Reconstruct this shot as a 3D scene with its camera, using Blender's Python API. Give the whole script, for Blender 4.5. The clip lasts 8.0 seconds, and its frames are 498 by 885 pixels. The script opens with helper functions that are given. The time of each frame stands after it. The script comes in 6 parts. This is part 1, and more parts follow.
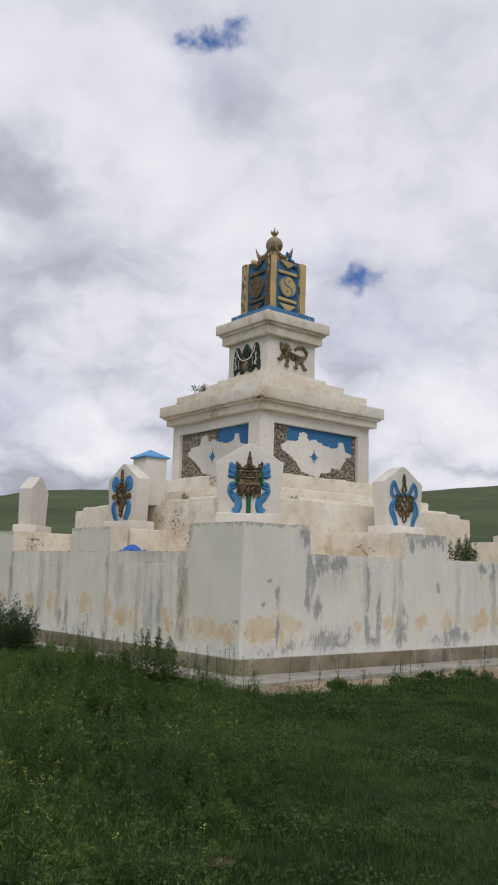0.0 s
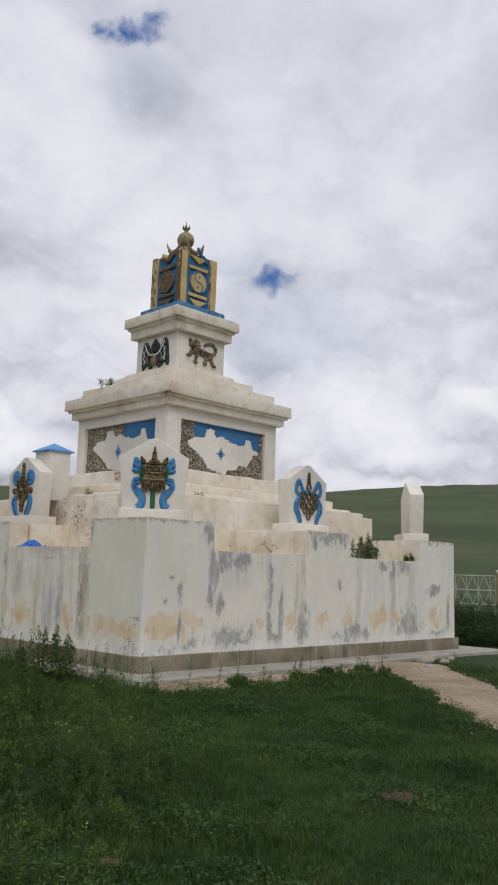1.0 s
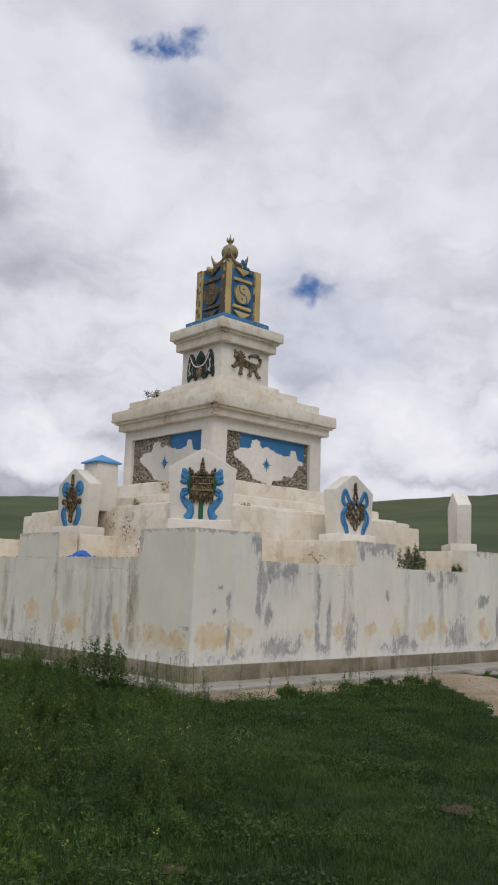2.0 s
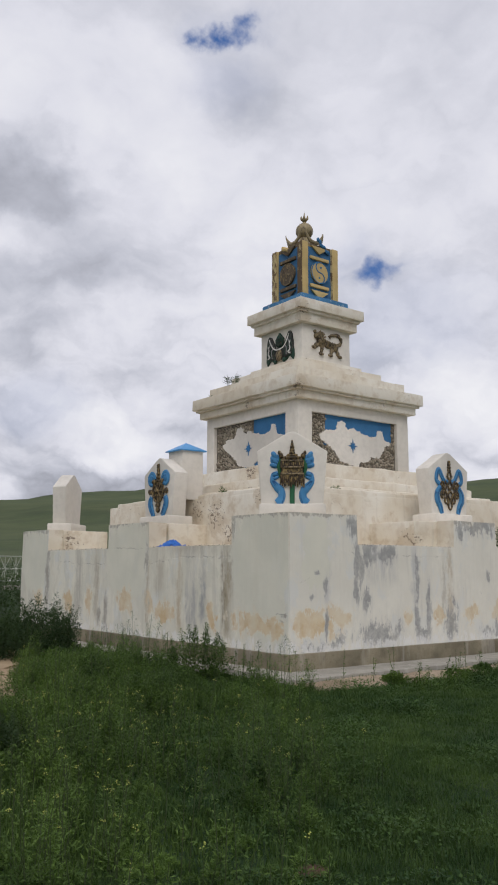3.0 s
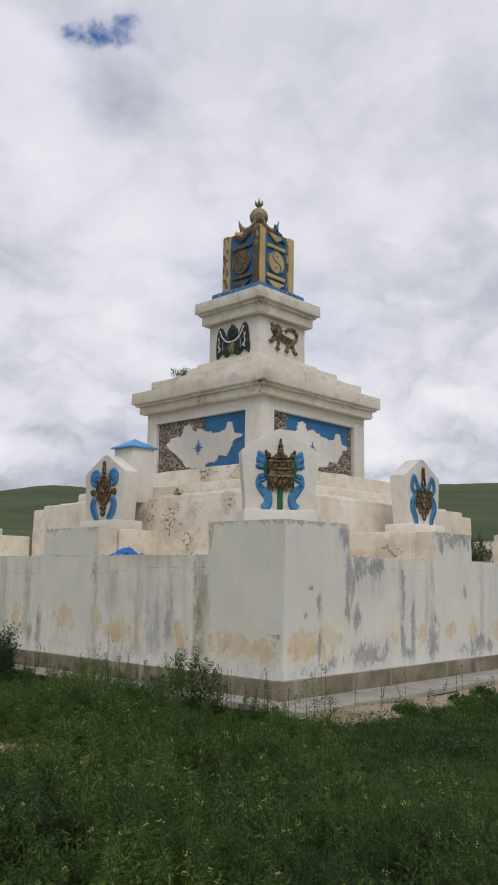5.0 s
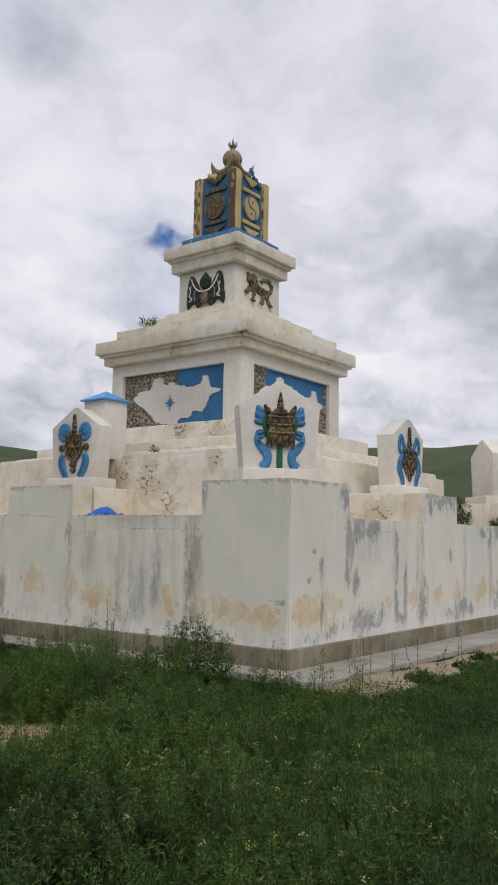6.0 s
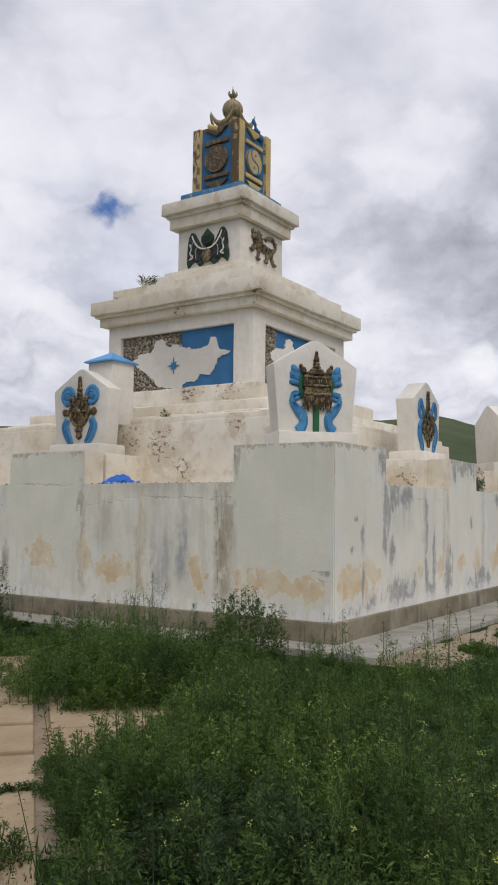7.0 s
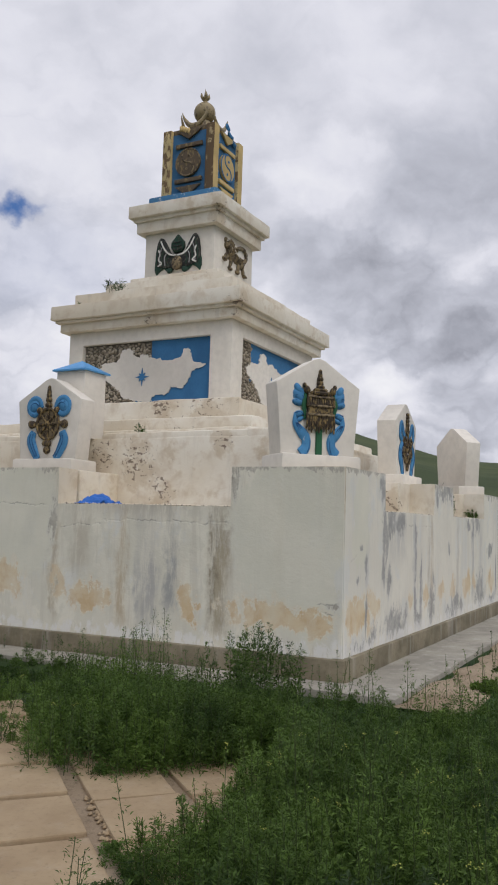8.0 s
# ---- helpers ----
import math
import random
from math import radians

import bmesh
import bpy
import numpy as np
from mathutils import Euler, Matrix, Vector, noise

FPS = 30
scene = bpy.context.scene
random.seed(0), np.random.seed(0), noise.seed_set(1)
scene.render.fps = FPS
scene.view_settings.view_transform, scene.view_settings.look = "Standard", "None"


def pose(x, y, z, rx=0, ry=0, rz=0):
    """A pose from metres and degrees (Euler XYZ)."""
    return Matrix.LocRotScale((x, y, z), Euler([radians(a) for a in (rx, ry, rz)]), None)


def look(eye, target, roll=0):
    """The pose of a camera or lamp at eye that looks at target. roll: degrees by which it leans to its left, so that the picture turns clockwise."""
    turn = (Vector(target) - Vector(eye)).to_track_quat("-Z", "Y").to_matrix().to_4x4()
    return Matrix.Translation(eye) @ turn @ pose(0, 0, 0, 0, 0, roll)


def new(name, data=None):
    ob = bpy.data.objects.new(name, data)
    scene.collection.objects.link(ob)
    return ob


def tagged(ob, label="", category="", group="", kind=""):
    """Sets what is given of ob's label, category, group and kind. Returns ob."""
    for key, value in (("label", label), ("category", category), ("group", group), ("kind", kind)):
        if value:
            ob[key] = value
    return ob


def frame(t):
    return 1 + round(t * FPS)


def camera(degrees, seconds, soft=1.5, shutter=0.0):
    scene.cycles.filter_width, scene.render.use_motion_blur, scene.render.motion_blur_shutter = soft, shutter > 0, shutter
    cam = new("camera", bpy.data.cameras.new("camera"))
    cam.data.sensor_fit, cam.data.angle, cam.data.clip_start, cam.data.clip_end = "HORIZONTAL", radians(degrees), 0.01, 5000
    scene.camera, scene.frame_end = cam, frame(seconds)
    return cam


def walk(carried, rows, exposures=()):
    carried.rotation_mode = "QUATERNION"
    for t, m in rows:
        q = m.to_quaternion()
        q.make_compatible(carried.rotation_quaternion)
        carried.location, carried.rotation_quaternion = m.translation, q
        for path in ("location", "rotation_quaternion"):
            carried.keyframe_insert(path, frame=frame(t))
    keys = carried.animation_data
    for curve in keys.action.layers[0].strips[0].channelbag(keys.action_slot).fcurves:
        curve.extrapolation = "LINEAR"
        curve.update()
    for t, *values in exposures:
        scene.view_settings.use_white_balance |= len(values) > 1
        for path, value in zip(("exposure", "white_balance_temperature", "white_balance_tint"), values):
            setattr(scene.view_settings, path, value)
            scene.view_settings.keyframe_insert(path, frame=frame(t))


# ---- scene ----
cam = camera(33.5, 8.0, 2.0)
PATH = [
    (0, (-0.036, -0.058, 1.623), (1.195, 1.489, 1.929), 1.6),
    (0.5, (-0.01, -0.079, 1.61), (1.274, 1.422, 1.924), 1.8),
    (1, (0.067, -0.062, 1.595), (1.458, 1.342, 1.904), 1.8),
    (2.5, (-0.091, 0.082, 1.584), (1.16, 1.609, 1.911), 1.4),
    (3, (-0.037, 0.42, 1.554), (1.154, 1.999, 1.853), 0.2),
    (3.5, (-0.01, 0.877, 1.587), (1.185, 2.457, 1.86), -0.9),
    (4, (-0.164, 1.365, 1.623), (1.132, 2.867, 1.874), -0.9),
    (4.5, (-0.212, 1.969, 1.635), (1.109, 3.443, 1.929), -0.8),
    (5, (-0.334, 2.519, 1.635), (1.097, 3.881, 1.951), 0.8),
    (6.5, (-0.478, 4.357, 1.64), (1.136, 5.525, 1.822), 0.5),
    (7, (-0.554, 4.93, 1.571), (1.1, 6.043, 1.734), 0.6),
    (7.5, (-0.604, 5.519, 1.617), (1.087, 6.577, 1.772), 1.9),
    (8, (-0.597, 6.104, 1.726), (1.171, 7.019, 1.917), 1.6),
]
walk(cam, [(t, look(eye, target, roll)) for t, eye, target, roll in PATH],
     [(0.0, -0.08), (1.0, -0.11), (2.5, -0.11), (4.5, -0.05), (5.0, -0.11), (6.5, -0.04), (7.5, 0.0), (8.0, -0.08)])


# ---- sky, sun ----
HOLES = [((0.481, 0.665, 0.573), 0.014), ((0.686, 0.646, 0.336), 0.018)]   # gaps of blue between the clouds
VEILS = [((0.715, 0.638, 0.285), 0.089), ((0.651, 0.668, 0.361), 0.041), ((0.498, 0.685, 0.532), 0.041), ((0.369, 0.909, 0.194), 0.055)]   # thin cloud
HEAPS = [   # thicker (darker) and thinner (brighter) heaps of the cloud deck: direction, half width, weight
    ((0.319, 0.847, 0.426), 0.070, -0.15), ((0.393, 0.870, 0.298), 0.116, -0.07), ((0.451, 0.879, 0.154), 0.060, 0.17), ((0.433, 0.895, 0.106), 0.082, -0.10),
    ((0.521, 0.683, 0.513), 0.041, -0.06), ((0.429, 0.759, 0.490), 0.130, 0.07), ((0.351, 0.774, 0.526), 0.120, 0.10), ((0.698, 0.564, 0.440), 0.150, 0.05), ((0.792, 0.585, 0.174), 0.061, 0.08),
    ((0.681, 0.688, 0.250), 0.061, -0.05), ((0.934, 0.245, 0.261), 0.105, -0.14), ((0.849, 0.341, 0.404), 0.058, 0.12), ((0.941, 0.301, 0.155), 0.055, 0.15), ((0.954, 0.217, 0.206), 0.070, -0.07),
    ((0.969, 0.201, 0.141), 0.061, -0.07), ((0.887, 0.347, 0.303), 0.075, -0.08), ((0.712, 0.674, 0.197), 0.068, 0.08)]


def link(nt, a, b):
    nt.links.new(a, b)


def put(nt, sock, value):
    if isinstance(value, bpy.types.NodeSocket):
        nt.links.new(value, sock)
    else:
        sock.default_value = value


def maths(nt, op, a, b=0.0, clamp=False):
    n = nt.nodes.new("ShaderNodeMath")
    n.operation, n.use_clamp = op, clamp
    put(nt, n.inputs[0], a)
    put(nt, n.inputs[1], b)
    return n.outputs[0]


def vmath(nt, op, a, b):
    n = nt.nodes.new("ShaderNodeVectorMath")
    n.operation = op
    put(nt, n.inputs[0], a)
    put(nt, n.inputs[1], b)
    return n.outputs["Value"] if op in ("DISTANCE", "DOT_PRODUCT", "LENGTH") else n.outputs["Vector"]


def noisy(nt, vec, scale, detail=5.0, rough=0.55, warp=0.0):
    n = nt.nodes.new("ShaderNodeTexNoise")
    put(nt, n.inputs["Vector"], vec)
    n.inputs["Scale"].default_value, n.inputs["Detail"].default_value = scale, detail
    n.inputs["Roughness"].default_value, n.inputs["Distortion"].default_value = rough, warp
    return n.outputs["Fac"]


def step(nt, v, lo, hi, a=0.0, b=1.0):
    n = nt.nodes.new("ShaderNodeMapRange")
    n.interpolation_type = "SMOOTHSTEP"
    put(nt, n.inputs["Value"], v)
    for k, val in (("From Min", lo), ("From Max", hi), ("To Min", a), ("To Max", b)):
        put(nt, n.inputs[k], val)
    return n.outputs["Result"]


def blend(nt, fac, a, b):
    n = nt.nodes.new("ShaderNodeMix")
    n.data_type = "RGBA"
    for k, v in ((0, fac), (6, a), (7, b)):
        put(nt, n.inputs[k], v if isinstance(v, (bpy.types.NodeSocket, float, int)) else (*v[:3], 1.0))
    return n.outputs[2]


def xyz(nt, vec):
    n = nt.nodes.new("ShaderNodeSeparateXYZ")
    put(nt, n.inputs[0], vec)
    return n.outputs


def make_sky():
    world = bpy.data.worlds.new("sky")
    scene.world = world
    world.use_nodes = True
    nt = world.node_tree
    nt.nodes.clear()
    out, bg = nt.nodes.new("ShaderNodeOutputWorld"), nt.nodes.new("ShaderNodeBackground")
    sky = nt.nodes.new("ShaderNodeTexSky")
    sky.sky_type, sky.sun_disc = "NISHITA", False
    sky.sun_elevation, sky.sun_rotation = radians(SUN_UP), radians(SUN_TURN)
    way = nt.nodes.new("ShaderNodeTexCoord").outputs["Generated"]
    x, y, z = xyz(nt, way)
    up = maths(nt, "MAXIMUM", z, 0.0)
    flat = maths(nt, "ADD", up, 0.38)
    comb = nt.nodes.new("ShaderNodeCombineXYZ")
    put(nt, comb.inputs[0], maths(nt, "DIVIDE", x, flat))
    put(nt, comb.inputs[1], maths(nt, "DIVIDE", y, flat))
    put(nt, comb.inputs[2], 3.7)
    plane = comb.outputs[0]
    fluff = nt.nodes.new("ShaderNodeTexNoise")
    put(nt, fluff.inputs["Vector"], way)
    fluff.inputs["Scale"].default_value, fluff.inputs["Detail"].default_value, fluff.inputs["Roughness"].default_value = 11.0, 6.0, 0.55
    drift = vmath(nt, "MULTIPLY", vmath(nt, "SUBTRACT", fluff.outputs["Color"], (0.5, 0.5, 0.5)), (0.11, 0.11, 0.11))
    moved = vmath(nt, "ADD", way, drift)
    big = noisy(nt, plane, 1.7, 3, 0.5, 0.3)
    mid = noisy(nt, plane, 4.2, 7, 0.52, 0.25)
    lump = noisy(nt, vmath(nt, "MULTIPLY", moved, (1.0, 1.0, 2.0)), 6.0, 5, 0.5)
    puff = maths(nt, "ABSOLUTE", maths(nt, "SUBTRACT", lump, 0.5))
    low = step(nt, up, 0.10, 0.55, 1.0, 0.25)
    thick = maths(nt, "ADD", 0.540, maths(nt, "MULTIPLY", maths(nt, "SUBTRACT", big, 0.5), 0.34))
    thick = maths(nt, "ADD", thick, maths(nt, "MULTIPLY", maths(nt, "SUBTRACT", mid, 0.5), 0.46))
    thick = maths(nt, "ADD", thick, maths(nt, "MULTIPLY", maths(nt, "SUBTRACT", puff, 0.12), maths(nt, "MULTIPLY", low, 1.1)))
    for d, size, weight in HEAPS:
        off = vmath(nt, "DISTANCE", vmath(nt, "MULTIPLY", vmath(nt, "SUBTRACT", moved, d), (0.85, 0.85, 1.5)), (0, 0, 0))
        thick = maths(nt, "ADD", thick, step(nt, off, 0.35 * size, 1.35 * size, weight, 0.0))
    cloud = nt.nodes.new("ShaderNodeValToRGB")
    put(nt, cloud.inputs[0], thick)
    ramp = cloud.color_ramp
    ramp.elements[0].position, ramp.elements[0].color = 0.20, (0.27, 0.28, 0.33, 1)
    ramp.elements[1].position, ramp.elements[1].color = 0.72, (0.92, 0.92, 0.965, 1)
    for at, tone in ((0.42, (0.56, 0.575, 0.655, 1)), (0.56, (0.775, 0.78, 0.86, 1))):
        ramp.elements.new(at).color = tone
    gap, veil = None, None
    wisp = nt.nodes.new("ShaderNodeTexNoise")
    put(nt, wisp.inputs["Vector"], way)
    wisp.inputs["Scale"].default_value, wisp.inputs["Detail"].default_value, wisp.inputs["Roughness"].default_value = 24.0, 4.0, 0.55
    torn = vmath(nt, "ADD", moved, vmath(nt, "MULTIPLY", vmath(nt, "SUBTRACT", wisp.outputs["Color"], (0.5, 0.5, 0.5)), (0.075, 0.075, 0.05)))
    for d, size in HOLES:
        off = vmath(nt, "DISTANCE", vmath(nt, "MULTIPLY", vmath(nt, "SUBTRACT", torn, d), (0.75, 0.75, 1.25)), (0, 0, 0))
        g = maths(nt, "ADD", step(nt, off, 0.2 * size, 1.7 * size, 0.85, 0.0), step(nt, off, 0.5 * size, 3.4 * size, 0.18, 0.0))
        gap = g if gap is None else maths(nt, "MAXIMUM", gap, g)
    for d, size in VEILS:
        off = vmath(nt, "DISTANCE", vmath(nt, "MULTIPLY", vmath(nt, "SUBTRACT", moved, d), (0.7, 0.7, 1.3)), (0, 0, 0))
        g = step(nt, off, 0.2 * size, 1.2 * size, 0.17, 0.0)
        veil = g if veil is None else maths(nt, "MAXIMUM", veil, g)
    gap = maths(nt, "MAXIMUM", gap, veil)
    blue = nt.nodes.new("ShaderNodeVectorMath")
    blue.operation = "SCALE"
    put(nt, blue.inputs[0], sky.outputs[0])
    blue.inputs["Scale"].default_value = 0.1
    clear = blend(nt, 0.72, blue.outputs[0], (0.05, 0.14, 0.42))
    put(nt, bg.inputs["Color"], blend(nt, gap, cloud.outputs[0], clear))
    bg.inputs["Strength"].default_value = SKY
    link(nt, bg.outputs[0], out.inputs[0])
    sun = new("sun", bpy.data.lights.new("sun", "SUN"))
    sun.data.energy, sun.data.angle, sun.data.color = SUN, radians(25), (1.0, 0.96, 0.9)
    a, e = radians(SUN_TURN), radians(SUN_UP)
    d = Vector((math.sin(a) * math.cos(e), math.cos(a) * math.cos(e), math.sin(e)))
    sun.matrix_world = look(d * 100, (0, 0, 0))


SKY, SUN, SUN_UP, SUN_TURN = 1.0, 1.12, 50, 213
make_sky()


# ---- materials ----
def material(name, rough=0.85):
    m = bpy.data.materials.new(name)
    m.use_nodes = True
    nt = m.node_tree
    b = nt.nodes["Principled BSDF"]
    b.inputs["Roughness"].default_value = rough
    b.inputs["Specular IOR Level"].default_value = 0.25
    return m, nt, b


def place(nt):
    return nt.nodes.new("ShaderNodeNewGeometry").outputs["Position"]


def bump(nt, b, height, strength=0.4, distance=0.01):
    n = nt.nodes.new("ShaderNodeBump")
    n.inputs["Strength"].default_value, n.inputs["Distance"].default_value = strength, distance
    put(nt, n.inputs["Height"], height)
    link(nt, n.outputs[0], b.inputs["Normal"])


def painted(name, colour, worn, amount=0.4, scale=7.0, rough=0.7, dark=None, relief=0.35):
    """Paint with uneven tone, worn to another colour in flakes."""
    m, nt, b = material(name, rough)
    p = place(nt)
    pp = vmath(nt, "MULTIPLY", p, (1.0, 1.0, 0.55))
    n1, n2, n3 = noisy(nt, pp, scale, 8, 0.68, 0.2), noisy(nt, p, scale * 0.22, 3), noisy(nt, p, scale * 4, 4, 0.6)
    tone = blend(nt, step(nt, n2, 0.3, 0.7), [c * 0.82 for c in colour], [min(1, c * 1.1) for c in colour])
    tone = blend(nt, maths(nt, "MULTIPLY", step(nt, n3, 0.35, 0.75), 0.25), tone, [c * 0.6 for c in colour])
    cut = 0.78 - 0.42 * amount
    col = blend(nt, step(nt, n1, cut - 0.02, cut + 0.05), tone, worn)
    if dark:
        col = blend(nt, maths(nt, "MULTIPLY", step(nt, noisy(nt, p, scale * 0.9, 6, 0.7), 0.58, 0.66), 0.8), col, dark)
    put(nt, b.inputs["Base Color"], col)
    bump(nt, b, maths(nt, "ADD", n1, maths(nt, "MULTIPLY", n3, 0.5)), relief, 0.008)
    return m


def limewash():
    """Cream limewash on the steps, plinths and tower: blotched, chipped to dark render in places."""
    m, nt, b = material("limewash", 0.9)
    p = place(nt)
    n1, n2, n3 = noisy(nt, p, 0.9, 4, 0.55), noisy(nt, p, 4.5, 6, 0.62, 0.4), noisy(nt, p, 40, 4, 0.6)
    col = blend(nt, step(nt, n1, 0.32, 0.68), (0.69, 0.62, 0.505), (0.79, 0.75, 0.665))
    col = blend(nt, maths(nt, "MULTIPLY", step(nt, n2, 0.43, 0.72), 0.62), col, (0.56, 0.465, 0.355))
    rain = noisy(nt, vmath(nt, "MULTIPLY", p, (5.0, 5.0, 0.5)), 1.6, 5, 0.6)
    col = blend(nt, maths(nt, "MULTIPLY", step(nt, rain, 0.56, 0.75), 0.35), col, (0.47, 0.43, 0.37))
    area = step(nt, noisy(nt, p, 0.8, 2), 0.56, 0.68)
    chip = maths(nt, "MULTIPLY", step(nt, noisy(nt, vmath(nt, "MULTIPLY", p, (1, 1, 1.4)), 11, 6, 0.68, 0.5), 0.63, 0.66), area)
    near = None
    for spot, r in (((8.17, 12.25, 2.45), 0.6), ((8.17, 12.8, 2.55), 0.45), ((8.17, 11.85, 2.1), 0.42), ((8.2, 11.0, 2.7), 0.3), ((9.2, 12.6, 3.32), 0.5), ((9.2, 11.9, 3.35), 0.5), ((9.4, 11.5, 4.72), 0.4),
                    ((9.45, 13.0, 4.7), 0.25), ((10.3, 12.25, 6.5), 0.45), ((7.4, 16.2, 2.1), 0.5), ((10.2, 10.3, 2.1), 0.4), ((9.9, 9.4, 1.95), 0.5), ((7.3, 9.6, 2.35), 0.3)):
        g = step(nt, vmath(nt, "DISTANCE", p, spot), 0.2 * r, r, 1.0, 0.0)
        near = g if near is None else maths(nt, "MAXIMUM", near, g)
    peel = noisy(nt, vmath(nt, "MULTIPLY", p, (1, 1, 1.5)), 12, 7, 0.68, 0.4)
    cut = maths(nt, "SUBTRACT", 0.74, maths(nt, "MULTIPLY", near, 0.20))
    chip = maths(nt, "MAXIMUM", chip, step(nt, maths(nt, "SUBTRACT", peel, cut), 0.0, 0.03))
    tan = step(nt, maths(nt, "ADD", noisy(nt, p, 3.3, 6, 0.65), maths(nt, "MULTIPLY", near, 0.16)), 0.56, 0.68)
    col = blend(nt, maths(nt, "MULTIPLY", tan, 0.55), col, (0.54, 0.44, 0.315))
    col = blend(nt, maths(nt, "MULTIPLY", chip, 0.85), col, (0.17, 0.125, 0.095))
    put(nt, b.inputs["Base Color"], col)
    bump(nt, b, maths(nt, "SUBTRACT", maths(nt, "ADD", n2, maths(nt, "MULTIPLY", n3, 0.3)), maths(nt, "MULTIPLY", chip, 0.6)), 0.45, 0.012)
    return m


def stained(nt, along, z, marks, warp):
    """How deep inside the nearest mark (place along the wall, half width, foot, head): 1 at its heart, 0 at its edge, less outside."""
    waved = []
    for much in (0.22, 0.60):
        c = nt.nodes.new("ShaderNodeCombineXYZ")
        off = maths(nt, "MULTIPLY", maths(nt, "SUBTRACT", warp, 0.5), much)
        put(nt, c.inputs[0], maths(nt, "ADD", along, off))
        put(nt, c.inputs[1], maths(nt, "ADD", z, off))
        waved.append(c.outputs[0])
    total = None
    for at, half, z0, z1 in marks:
        sx, sz = 1.0 / (half * 1.12), 2.0 / (1.12 * (z1 - z0))
        n = nt.nodes.new("ShaderNodeVectorMath")
        n.operation = "MULTIPLY_ADD"
        put(nt, n.inputs[0], waved[1 if half > 0.1 else 0])
        n.inputs[1].default_value, n.inputs[2].default_value = (sx, sz, 0), (-at * sx, -0.5 * (z0 + z1) * sz, 0)
        d = vmath(nt, "LENGTH", n.outputs["Vector"], (0, 0, 0))
        total = d if total is None else maths(nt, "MINIMUM", total, d)
    return maths(nt, "SUBTRACT", 1.0, total)


def crack(nt, along, z, warp, lines):
    """Hairline cracks: (from, to, height, slope)."""
    total = None
    for a, b, h, slope in lines:
        line = maths(nt, "ADD", maths(nt, "MULTIPLY", maths(nt, "SUBTRACT", along, a), slope), h)
        d = maths(nt, "ABSOLUTE", maths(nt, "SUBTRACT", maths(nt, "ADD", z, maths(nt, "MULTIPLY", maths(nt, "SUBTRACT", warp, 0.5), 0.16)), line))
        m = maths(nt, "MULTIPLY", step(nt, d, 0.003, 0.011, 1.0, 0.0), maths(nt, "MULTIPLY", step(nt, along, a, a + 0.04), step(nt, along, b - 0.04, b, 1.0, 0.0)))
        total = m if total is None else maths(nt, "MAXIMUM", total, m)
    return total


